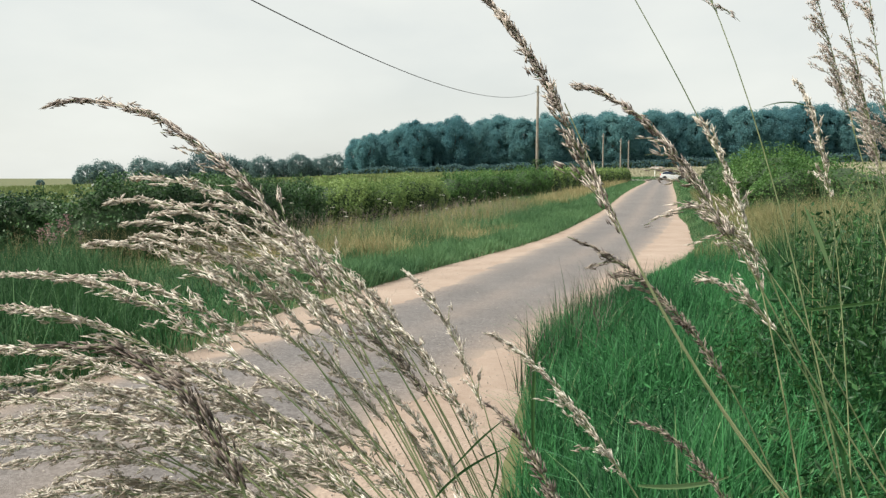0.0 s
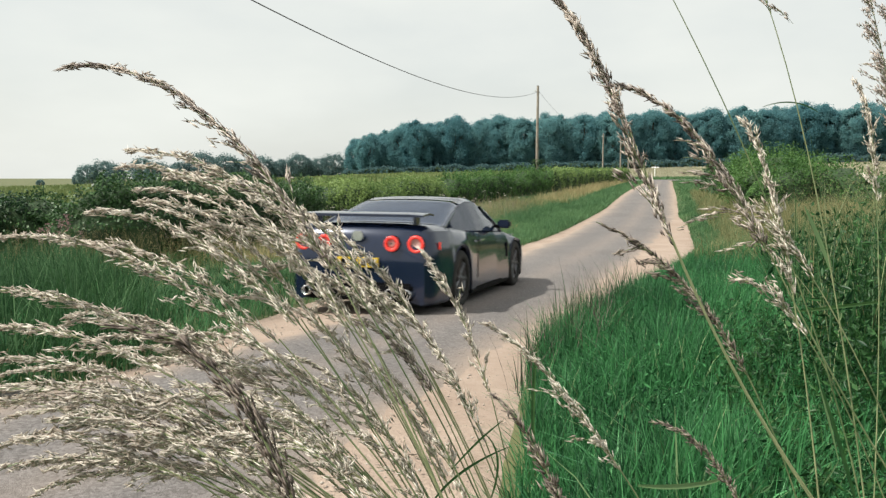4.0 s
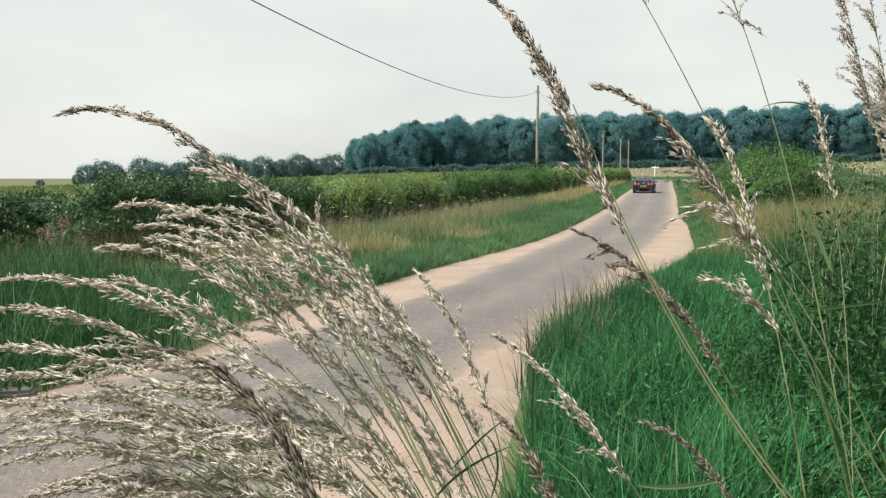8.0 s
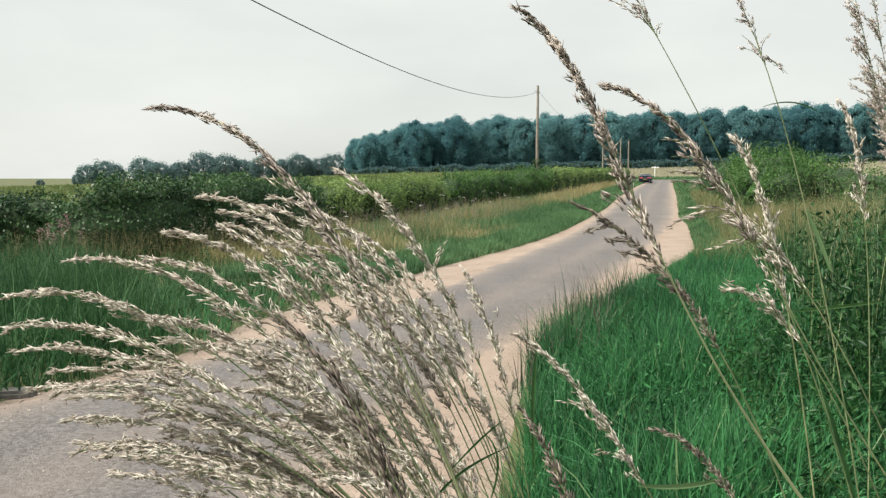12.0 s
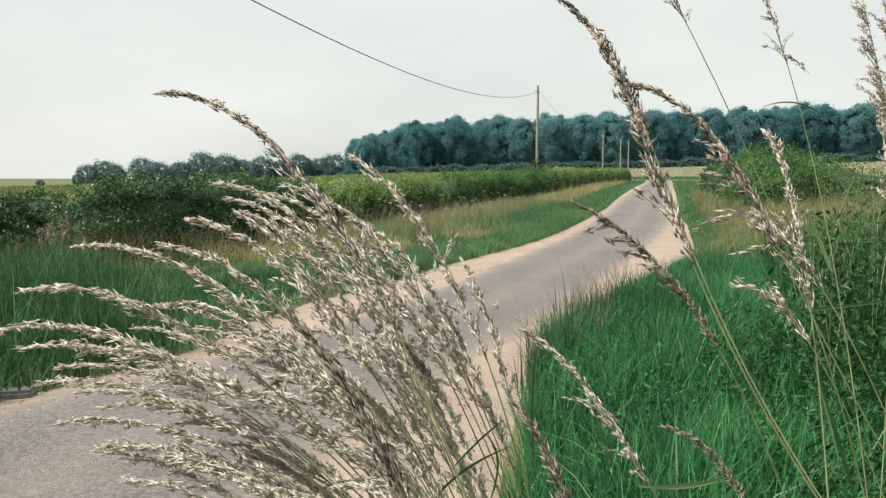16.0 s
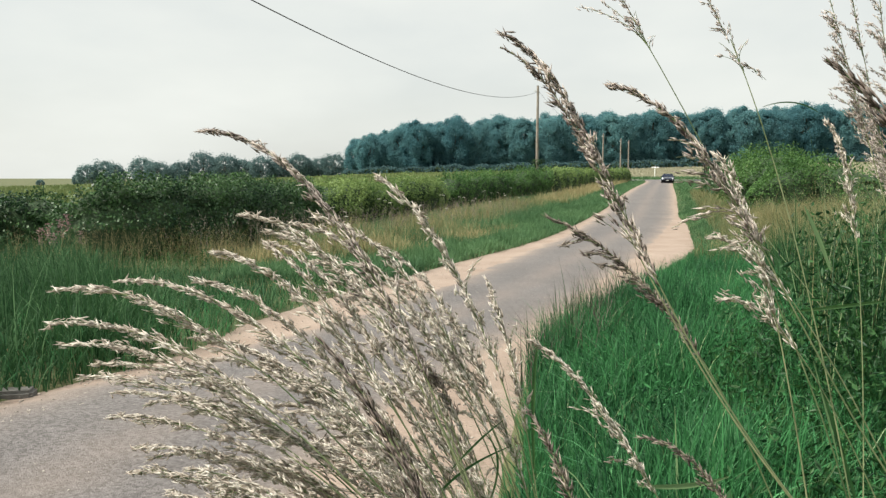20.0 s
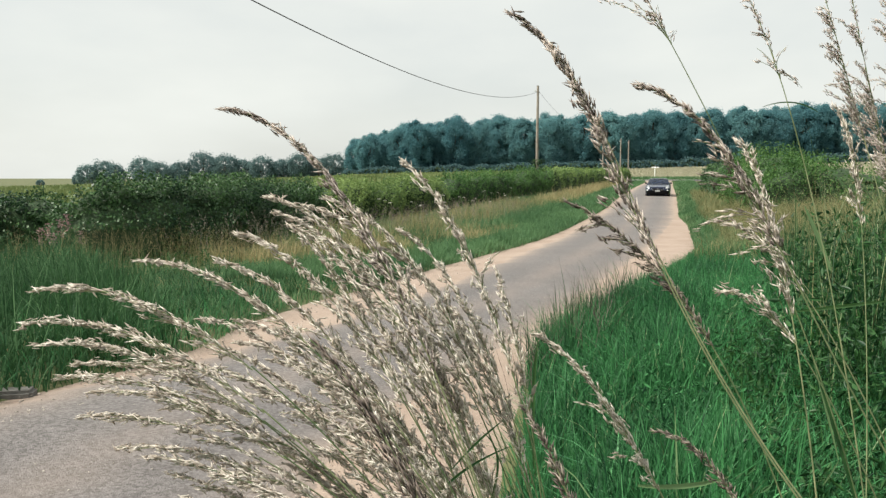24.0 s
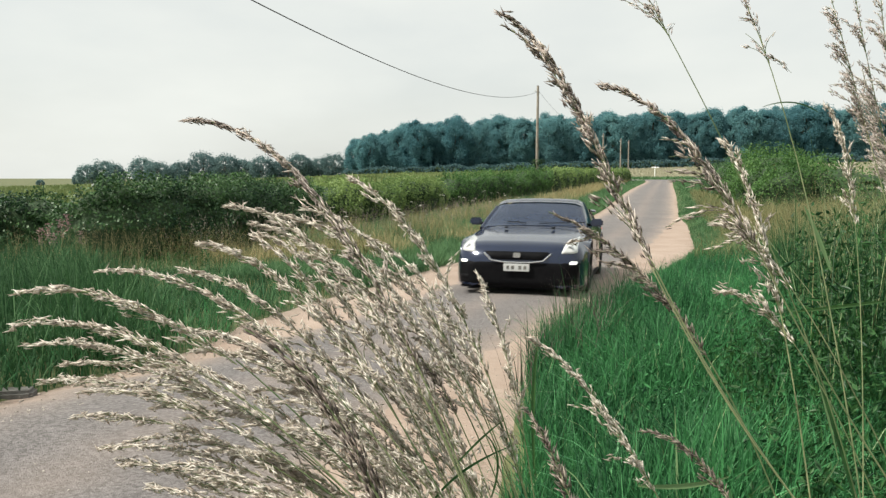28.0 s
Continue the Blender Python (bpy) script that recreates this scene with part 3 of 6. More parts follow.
def seed_stems(name, pts, height, mat, label, leafsize=0.02):
    """Thin stems with loose seed heads, many together."""
    pieces = []
    n = len(pts)
    az = rng.uniform(0, 2 * np.pi, n)
    v, f = blades(pts, height, np.full(n, 0.004), az, np.abs(rng.normal(0.12, 0.08, n)), np.abs(rng.normal(0.15, 0.1, n)), 3)
    pieces.append((v, f))
    top = v.reshape(n, -1, 3)
    for k in range(9):
        t = 0.68 + 0.32 * rng.random(n)
        a, b = top[:, 4], top[:, 6]
        c = a + (b - a) * ((t - 0.66) / 0.34)[:, None] + rng.normal(0, 0.012, (n, 3))
        pieces.append(leaves(c, leafsize * rng.uniform(0.7, 1.3, n), -1.4, aspect=0.34))
    v, f = join(pieces)
    return tagged(new(name, mesh_np(name, v, f, mat)), label, "grass", kind="stuff")


def patch(n, ylo, yhi, pick):
    y = ylo + (yhi - ylo) * rng.random(n)
    x = pick(y, rng.random(n))
    return np.stack([x, y, verge(x, y)], -1)


seed_stems("seeding_grass", patch(700, 15, 36, left_of(2.5, 6.0)), rng.uniform(0.8, 1.25, 700), M_SEED_DARK, "pale seeding grass in front of the hedge", 0.032)
seed_stems("seeding_grass", patch(480, 11.5, 16.5, left_of(3.4, 7.0)), rng.uniform(0.60, 1.0, 480), M_STRAW, "pinkish seeding grass in front of the hedge", 0.018)
seed_stems("seeding_grass", patch(420, 12, 30, right_of(1.0, 5.0)), rng.uniform(0.6, 1.0, 420), M_STRAW, "pale seeding grass on the bank", 0.022)


def weeds(name, pts, height, leafsize, per, mat, label):
    """Upright leafy weeds: stems with leaves all the way up."""
    n = len(pts)
    az = rng.uniform(0, 2 * np.pi, n)
    h = height * rng.uniform(0.6, 1.15, n)
    v, f = blades(pts, h, np.full(n, 0.007), az, np.abs(rng.normal(0.08, 0.08, n)), np.abs(rng.normal(0.1, 0.1, n)), 2)
    pieces = [(v, f)]
    top = v.reshape(n, 6, 3)
    for k in range(per):
        t = rng.uniform(0.15, 1.0, n)[:, None]
        c = top[:, 0] + (top[:, 4] - top[:, 0]) * t + np.concatenate([rng.normal(0, leafsize * 0.8, (n, 2)), np.zeros((n, 1))], 1)
        pieces.append(leaves(c, leafsize * rng.uniform(0.5, 1.2, n), 0.25, aspect=0.36))
    v, f = join(pieces)
    return tagged(new(name, mesh_np(name, v, f, mat)), label, "weeds", kind="stuff")


def box_patch(n, xlo, xhi, ylo, yhi):
    x, y = rng.uniform(xlo, xhi, n), rng.uniform(ylo, yhi, n)
    return np.stack([x, y, verge(x, y)], -1)


near_bank = box_patch(420, 1.5, 3.6, 2.4, 6.0)
weeds("leafy_weeds", near_bank[near_bank[:, 0] > 0.40 * near_bank[:, 1] + 0.35], 0.95, 0.05, 26, M_WEED, "tall dark green leafy weeds on the bank")
low_bank = box_patch(700, 0.75, 2.9, 1.6, 4.8)
weeds("leafy_weeds", low_bank[low_bank[:, 0] > 0.31 * low_bank[:, 1] + 0.22], 0.44, 0.040, 26, M_WEED, "low green broad-leaved weeds among the grass")
herbs = patch(1500, 2.6, 9.0, right_of(0.35, 3.2))
weeds("leafy_weeds", herbs, 0.34, 0.032, 16, M_LUSH, "small leafy green herbs among the verge grass")
far_bank = box_patch(460, 3.4, 9.5, 6.0, 15.0)
weeds("leafy_weeds", far_bank[far_bank[:, 0] > 0.42 * far_bank[:, 1] + 0.6], 0.9, 0.06, 20, M_WEED, "green leafy weeds on the bank")
weeds("leafy_weeds", patch(110, 13, 16, left_of(4.2, 7.5)), 0.40, 0.07, 14, M_WEED, "green leafy weeds in front of the hedge")
reeds = box_patch(900, 1.6, 7.5, 3.6, 12.0)
reeds = reeds[(reeds[:, 0] > 0.43 * reeds[:, 1] + 0.15) & (reeds[:, 0] < 0.62 * reeds[:, 1] + 0.4)]
seed_stems("seeding_grass", reeds, rng.uniform(0.95, 1.45, len(reeds)), M_OLIVE_GRASS, "tall olive seeding grass standing on the bank", 0.016)
tall = box_patch(150, 1.6, 4.2, 3.2, 6.5)
seed_stems("seeding_grass", tall[tall[:, 0] > 0.42 * tall[:, 1] + 0.3], rng.uniform(1.1, 1.5, (tall[:, 0] > 0.42 * tall[:, 1] + 0.3).sum()), M_STEM, "tall green seeding grass on the bank", 0.014)


# ---- hedges ----
def hedge(line, height, thick, leafsize, count, label, seed=1.0, top_var=0.16, leaf=None, loose=1.04, facing=-1, undercut=0.0):
    """A hedge along a line: a lumpy core, coloured dark for inner shade, and a loose skin of leaves."""
    line = np.asarray(line, float)
    seg = np.r_[0, np.cumsum(np.linalg.norm(np.diff(line, axis=0), axis=1))]
    m = max(12, int(seg[-1] / 0.5))
    s = np.linspace(0, seg[-1], m)
    cx, cy = np.interp(s, seg, line[:, 0]), np.interp(s, seg, line[:, 1])
    tx, ty = np.gradient(cx), np.gradient(cy)
    q = np.hypot(tx, ty)
    nx, ny = -ty / q, tx / q

    def skin(si, ang, shrink):
        """Point on the hedge's surface at a length and an angle over its section."""
        x, y = np.interp(si, s, cx), np.interp(si, s, cy)
        ox, oy = np.interp(si, s, nx), np.interp(si, s, ny)
        p = np.stack([x, y, 3 * ang], -1)
        bulge = 1 + 0.30 * lumps(p, 0.9, seed) + 0.30 * lumps(p, 2.6, seed + 2) + 0.14 * lumps(p, 6.0, seed + 3)
        hh = height * (1 + top_var * lumps(np.stack([x, y, 0 * x], -1), 0.55, seed + 5) + 0.09 * lumps(p, 2.1, seed) + 0.05 * lumps(p, 5.3, seed))
        ends = np.minimum(1, np.sqrt(np.clip(np.minimum(si, seg[-1] - si) / 1.2, 0.02, 1)))
        c, sn = np.cos(ang), np.sin(ang)
        r = np.sign(c) * np.abs(c) ** 0.6 * thick / 2 * bulge * shrink * ends * (1 - undercut * np.clip(1 - np.abs(sn) ** 0.55 / 0.62, 0, 1))
        z = np.abs(sn) ** 0.55 * hh * shrink * ends
        return np.stack([x + ox * r, y + oy * r, verge(x + ox * r, y + oy * r) + z], -1)

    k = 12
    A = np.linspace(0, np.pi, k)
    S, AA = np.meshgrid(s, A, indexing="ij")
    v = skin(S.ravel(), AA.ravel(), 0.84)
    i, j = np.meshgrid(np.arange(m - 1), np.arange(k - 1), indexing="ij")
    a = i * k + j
    ob = new("hedge", mesh_np("hedge", v, np.stack([a, a + 1, a + k + 1, a + k], -1).reshape(-1, 4), M_HEDGE_SHADE, True))
    tagged(ob, label, "hedge")
    si = rng.uniform(0, seg[-1], count)
    low = np.arcsin(rng.random(count) ** (1 / 0.55))
    an = np.where(rng.random(count) < 0.45, np.arccos(rng.uniform(-1, 1, count) * 0.999), np.where(rng.random(count) < 0.75, low if facing > 0 else np.pi - low, np.pi - low if facing > 0 else low))
    hole = lumps(np.stack([np.interp(si, s, cx), np.interp(si, s, cy), 4 * an], -1), 3.4, seed + 9) + 0.6 * rng.normal(size=count)
    si, an = si[hole > -0.35], an[hole > -0.35]
    count = len(si)
    c = skin(si, an, rng.uniform(0.80, loose, count))
    out = np.stack([np.interp(si, s, nx) * np.cos(an), np.interp(si, s, ny) * np.cos(an), np.sin(an)], -1)
    lv, lf = leaves(c, leafsize * rng.uniform(0.6, 1.4, count), 0.1, aspect=0.7, facing=0.7 * out, flat=True)
    part("foliage", mesh_np("foliage", lv, lf, leaf or M_HEDGE), ob, kind="stuff")
    # young shoots standing out of the top
    ns = int(seg[-1] * 4)
    b = skin(rng.uniform(0.5, seg[-1] - 0.5, ns), rng.uniform(0.8, 2.3, ns), 0.92)
    sv, sf = blades(b, rng.uniform(0.15, 0.45, ns), np.full(ns, leafsize * 0.45), rng.uniform(0, 6.28, ns), np.abs(rng.normal(0.1, 0.2, ns)), np.abs(rng.normal(0.2, 0.2, ns)), 2)
    part("young_growth", mesh_np("young_growth", sv, sf, leaf or M_HEDGE), ob, kind="stuff")
    return ob


hedge([(-30, 27), (-22, 22.5), (-14.5, 18.4), (-11.0, 17.3)], 1.0, 2.2, 0.066, 60000, "dense dark green hedge with a pale lit top", 1.0, undercut=0.25)
hedge([(-12.0, 17.6), (-9.7, 16.9), (-7.7, 16.5)], 1.42, 2.2, 0.066, 30000, "dense dark green hedge with a pale lit top", 1.5, undercut=0.22)
hedge([(-8.5, 16.7), (-7.3, 16.4), (-6.3, 18.2), (-5.6, 22.5), (-5.0, 27)], 1.80, 2.4, 0.066, 76000, "dense bushy dark green hawthorn hedge", 2.0, undercut=0.18)
hedge([(-4.6, 26.5), (-4.0, 31), (-2.4, 37), (-0.1, 43)], 1.68, 1.9, 0.09, 30000, "clipped olive green hedge, sunlight put into its leaf colour", 3.0, 0.15, M_OLIVE_SUN, 1.09, undercut=0.45)
hedge([(-0.2, 42.7), (2.4, 49.6), (5.8, 58), (9.2, 69)], 1.9, 1.9, 0.10, 32000, "dark green overgrown part of the hedge", 4.0, 0.22, M_BUSH, 1.12, undercut=0.3)
hedge([(9.1, 68.6), (16.5, 92), (29.5, 124)], 2.15, 2.0, 0.17, 20000, "clipped olive green hedge, sunlight put into its leaf colour", 5.0, 0.10, M_OLIVE_SUN)
hedge([(44.5, 126), (34.5, 97), (24.2, 68), (18.6, 50)], 2.0, 2.4, 0.15, 24000, "overgrown green hedge along the lane", 6.0, 0.2)
hedge([(20.5, 51), (17.9, 42), (16.2, 36.5)], 2.5, 3.6, 0.10, 34000, "tall bright green bush at the hedge's end", 7.0, 0.30, M_BUSH, 1.16)
hedge([(18.0, 37), (16.4, 34.6), (14.6, 33.8), (13.4, 34.6)], 1.7, 2.6, 0.09, 22000, "bright green bush on the bank", 7.6, 0.35, M_BUSH, 1.2)
hedge([(-30, 227), (10, 227), (60, 226), (120, 227), (185, 229)], 2.2, 5.0, 0.55, 24000, "undergrowth along the edge of the wood, shade put into its leaf colour", 12.0, 0.3, M_UNDER_SHADE, 1.1)
# added backdrop: closes gaps between the trees with a painted inner shade
hedge([(-22, 262), (40, 262), (120, 263), (186, 265)], 9.5, 6.0, 1.1, 12000, "dark backdrop growth standing for shade inside the wood", 13.0, 0.15, M_UNDER_SHADE, 1.1)
hedge([(16.4, 35), (19.5, 29), (23.0, 20)], 1.7, 2.6, 0.11, 14000, "overgrown green hedge on the bank", 8.0, 0.3, M_BUSH, 1.15)


# ---- the field behind the hedge and the one beyond the junction ----
def crop(name, n, x0, x1, y0, y1, h, w, mat, label, keep):
    x, y = rng.uniform(x0, x1, n), rng.uniform(y0, y1, n)
    k = keep(x, y)
    x, y = x[k], y[k]
    v, f = blades(np.stack([x, y, verge(x, y)], -1), h * rng.uniform(0.8, 1.2, len(x)), np.full(len(x), w), rng.uniform(0, 6.28, len(x)), np.abs(rng.normal(0.1, 0.1, len(x))), np.abs(rng.normal(0.2, 0.1, len(x))), 1)
    tagged(new(name, mesh_np(name, v, f, mat)), label, "crop", kind="stuff")


crop("field_crop", 42000, -90, 40, 28, 215, 0.8, 0.35, M_CROP, "green and yellow crop standing in the field", lambda x, y: (x < np.interp(y, [20, 27, 43, 69, 126, 216], [-12, -7, -2.5, 6, 27, 30])) & ((y < 126) | (y > 137)))
crop("field_crop", 110000, 0, 200, 148, 232, 0.3, 0.12, M_FIELD, "pale ripe field beyond the junction", lambda x, y: y > 138)


# ---- trees ----
def tree_kind(seed, height, spread_r, leafsize, count, low=0.12, leaf=None):
    """A broadleaf tree: tapered trunk with limbs, and a crown of many leaf clumps."""
    r = np.random.default_rng(seed)
    root = new("tree")
    pieces = [tube("", [(0, 0, 0), (0.1, 0, height * 0.25), (0.0, 0.15, height * 0.5), (0.1, 0.1, height * 0.8)], np.array([0.045, 0.034, 0.022, 0.006]) * height * 0.6, None, 7, True)]
    nb = 72
    half = np.array([0.74 * spread_r, 0.74 * spread_r, (0.40 - 0.4 * low) * height])
    mid = np.array([0, 0, (0.53 + 0.4 * low) * height])
    bc, br = [], []
    for k in range(nb):
        up = 1 - 1.75 * (k + 0.5) / nb
        a = k * 2.4 + r.uniform(-0.5, 0.5)
        q = math.sqrt(max(0.0, 1 - up * up))
        c = mid + half * np.array([q * math.cos(a), q * math.sin(a), up]) * r.uniform(0.80, 1.08)
        bc.append(c)
        br.append(spread_r * r.uniform(0.17, 0.36))
        if k % 6 == 0:
            pieces.append(tube("", [(0, 0, c[2] * 0.55), c * [0.5, 0.5, 1] - [0, 0, height * 0.08], c], np.array([0.012, 0.008, 0.003]) * height, None, 5, True))
    part("trunk", mesh_np("trunk", *join(pieces), M_BARK, True), root)
    bc, br = np.array(bc), np.array(br)
    pick = r.integers(0, nb, count)
    d = r.normal(size=(count, 3))
    d /= np.linalg.norm(d, axis=1)[:, None]
    away = bc[pick] - mid
    d += 0.9 * away / np.linalg.norm(away, axis=1)[:, None] + [0, 0, 0.15]
    d /= np.linalg.norm(d, axis=1)[:, None]
    c = bc[pick] + d * (br[pick] * np.abs(r.normal(0.80, 0.33, count)))[:, None]
    skirt = r.random(count) < 0.16
    a = r.uniform(0, 6.28, count)
    e = np.stack([0.62 * spread_r * np.cos(a), 0.62 * spread_r * np.sin(a), height * r.uniform(0.0, 0.5, count)], -1) * r.uniform(0.85, 1.1, (count, 1))
    c[skirt] = e[skirt]
    c[:, 2] = np.maximum(c[:, 2], 0.15)
    lv, lf = leaves(c, leafsize * r.uniform(0.6, 1.4, count), 0.0, aspect=0.85, facing=0.75 * d, flat=True)
    part("crown", mesh_np("crown", lv, lf, leaf or M_TREE_HAZE), root, kind="stuff")
    return root


def place(ob, x, y, turn, size, sink=0.1):
    m = Matrix.Translation((x, y, float(verge(x, y)) - sink)) @ Matrix.Rotation(turn, 4, "Z") @ Matrix.Diagonal((size, size, size, 1))
    ob.matrix_basis = m


def put_copy(src, x, y, turn, size):
    ob = copy_thing(src, Matrix.Identity(4))
    place(ob, x, y, turn, size)
    return ob


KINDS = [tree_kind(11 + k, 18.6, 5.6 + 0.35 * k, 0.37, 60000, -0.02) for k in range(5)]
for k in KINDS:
    tagged(k, "large broadleaf tree in the wood, haze put into its leaf colour", "tree", "trees of the wood")
SMALL = [tree_kind(41 + k, 14.0, 7.2 + 0.6 * k, 0.60, 6500, 0.04, M_SKYLINE_HAZE) for k in range(3)]
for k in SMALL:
    tagged(k, "broadleaf tree on the skyline, haze put into its leaf colour", "tree", "trees on the skyline")


def woods():
    r = np.random.default_rng(5)
    first = set()
    rows = [(234, 6.4, 0), (245, 6.8, 3)]
    for y0, gap, off in rows:
        x = -27 + off
        while x < 178:
            k = int(r.integers(0, 5))
            edge = min(1.0, 0.70 + 0.30 * (x + 27) / 20)
            size = edge * r.uniform(0.83, 0.96) * float(np.interp(x, [-27, 17, 38, 90], [0.95, 0.95, 0.96, 0.965]))
            px, py = x + r.uniform(-1.5, 1.5), y0 + r.uniform(-3, 3) + max(0, 12 - (x + 27)) * 0.8
            if k in first:
                put_copy(KINDS[k], px, py, r.uniform(0, 6.28), size)
            else:
                place(KINDS[k], px, py, r.uniform(0, 6.28), size)
                first.add(k)
            x += gap * r.uniform(0.85, 1.15)
    # skyline trees, far off over the falling field
    sky = [(-230, 440, 0.42), (-203, 440, 0.95), (-196, 446, 1.05), (-187, 440, 1.0), (-176, 452, 1.15), (-163, 440, 1.12), (-150, 440, 1.0), (-138, 444, 1.25),
           (-124, 440, 1.32), (-116, 448, 1.0), (-103, 440, 1.22), (-92, 444, 1.0), (-82, 440, 1.1), (-72, 446, 1.0), (-62, 440, 1.05), (-212, 448, 0.66), (-168, 447, 0.86), (-157, 450, 0.8), (-131, 450, 0.95), (-110, 444, 0.8), (-97, 452, 0.9), (-87, 450, 0.82), (-77, 441, 0.78), (-67, 450, 0.85)]
    for i, (x, y, s) in enumerate(sky):
        s *= 0.80 + 0.16 * (i * 7 % 5) / 4
        if i < 3:
            place(SMALL[i], x, y, i * 1.3, s)
        else:
            put_copy(SMALL[i % 3], x, y, i * 1.7, s)


woods()


# ---- poles and cables ----
def utility_pole(x, y, height, label, ivy=False):
    ob = new("utility_pole")
    ob.matrix_basis = pose(x, y, float(verge(x, y)))
    zs = np.linspace(-0.5, height, 9)
    part("post", tube("post", [(0.012 * math.sin(z), 0, z) for z in zs], np.linspace(0.135, 0.095, 9), M_POLE, 10), ob)
    part("cap", tube("cap", [(0, 0, height - 0.01), (0, 0, height + 0.05)], [0.11, 0.02], M_METAL, 10), ob)
    part("insulator", tube("insulator", [(-0.11, 0, height - 0.45), (-0.2, 0, height - 0.43), (-0.24, 0, height - 0.36)], [0.03, 0.045, 0.03], M_WHITE, 8), ob, "pale insulator")
    if ivy:
        c = np.stack([rng.normal(0, 0.28, 900), rng.normal(0, 0.28, 900), rng.uniform(1.2, 2.9, 900)], -1)
        part("ivy", mesh_np("ivy", *leaves(c, 0.11 * rng.uniform(0.6, 1.3, 900), 0.3), M_HEDGE), ob, "ivy growing round the foot of the pole", "stuff")
    part("bracket", rounded_box("bracket", (0.32, 0.05, 0.05), M_METAL, 0.006, (0, 0, height - 0.5)), ob)
    return tagged(ob, label, "utility pole", "poles along the lane")


def cable(a, b, sag, label, radius=0.014):
    t = np.linspace(0, 1, 60)[:, None]
    p = np.asarray(a) * (1 - t) + np.asarray(b) * t
    p[:, 2] -= (4 * sag * t * (1 - t))[:, 0]
    ob = new("overhead_cable", tube("overhead_cable", p, radius, M_WIRE, 5))
    return tagged(ob, label, "cable")


utility_pole(7.79, 63.99, 8.89, "tall weathered wooden utility pole standing in the hedge", True)
utility_pole(24.55, 118.6, 7.45, "wooden utility pole by the far hedge")
utility_pole(29.1, 126.6, 6.95, "wooden utility pole near the junction")
utility_pole(33.2, 138.3, 6.9, "wooden utility pole beyond the junction")
utility_pole(-9.56, -3.94, 7.03, "wooden utility pole on the far verge")
cable((7.75, 63.95, 8.17), (-9.36, -3.94, 6.58), 2.29, "slack black overhead cable between two poles")
cable((7.89, 63.99, 8.17), (24.55, 118.6, 7.0), 1.2, "thin black overhead cable along the lane", 0.010)


def fingerpost(x, y):
    ob = new("fingerpost")
    ob.matrix_basis = pose(x, y, float(verge(x, y)), 0, 0, -32)
    part("post", tube("post", [(0, 0, -0.3), (0, 0, 2.25), (0, 0, 2.28)], [0.06, 0.06, 0.02], M_WHITE, 10), ob)
    for s, l in ((1, 0.72), (-1, 0.66)):
        arm = part("arm", rounded_box("arm", (l, 0.05, 0.22), M_WHITE, 0.01, (s * (l / 2 + 0.05), 0, 1.98)), ob)
        for k in range(3):
            part("lettering", rounded_box("lettering", (0.13, 0.01, 0.05), M_TRIM, 0.002, (s * (0.20 + 0.18 * k), -0.028, 1.98)), arm, "black bars of unreadable writing")
    return tagged(ob, "white painted wooden fingerpost at the junction", "signpost")


fingerpost(41.2, 150.0)


def kerb_stone():
    ob = new("kerb_stone", rounded_box("kerb_stone", (0.62, 0.14, 0.12), M_KERB, 0.02))
    ob.matrix_basis = pose(-2.95, 4.80, float(land(-2.95, 4.80)) - 0.015, 0, 0, 12)
    tagged(ob, "worn grey kerb stone at the edge of the lane", "kerb stone")


kerb_stone()


# ---- flowers in front of the hedge ----
def flower_spike(x, y, h, mat, label, seed):
    r = np.random.default_rng(seed)
    ob = new("wild_flower")
    ob.matrix_basis = pose(x, y, float(verge(x, y)))
    part("stem", tube("stem", [(0, 0, 0), (0.02, 0, h * 0.6), (0.05, 0, h)], [0.006, 0.005, 0.002], M_STEM, 5), ob)
    c = np.stack([r.normal(0, 0.035, 46), r.normal(0, 0.035, 46), h * r.uniform(0.62, 1.0, 46)], -1)
    part("blossom", mesh_np("blossom", *leaves(c, 0.045, -0.3, aspect=0.8), mat), ob)
    c = np.stack([r.normal(0, 0.06, 26), r.normal(0, 0.06, 26), h * r.uniform(0.15, 0.62, 26)], -1)
    part("foliage", mesh_np("foliage", *leaves(c, 0.1, 0.2, aspect=0.25), M_WEED), ob)
    return tagged(ob, label, "flower", "wild flowers")


for i in range(6):
    flower_spike(-7.45 - 0.10 * (i * 3 % 5) + 0.05 * i, 14.6 + 0.3 * (i % 3), 0.72 + 0.09 * (i * 2 % 5), M_PINK, "tall pink willowherb in flower below the hedge", 60 + i)


def umbel(x, y, h, seed):
    r = np.random.default_rng(seed)
    ob = new("wild_flower")
    ob.matrix_basis = pose(x, y, float(verge(x, y)))
    part("stem", tube("stem", [(0, 0, 0), (0.0, 0.02, h * 0.6), (0.03, 0, h)], [0.007, 0.005, 0.003], M_STEM, 5), ob)
    a, q = r.uniform(0, 6.28, 40), r.uniform(0, 0.055, 40)
    c = np.stack([q * np.cos(a), q * np.sin(a), h + 0.02 - q * 0.2], -1)
    part("umbel", mesh_np("umbel", *leaves(c, 0.024, -0.2, aspect=0.9), M_UMBEL), ob, kind="stuff")
    return tagged(ob, "white flat-topped cow parsley in flower", "flower", "wild flowers")


for i in range(26):
    t = i / 25
    yy = 17.5 + 22 * t + (i * 7 % 5) * 0.3
    umbel(float(road_left(yy)) - 3.6 - (i * 13 % 7) * 0.33, yy, 0.9 + 0.06 * (i * 5 % 7), 90 + i)


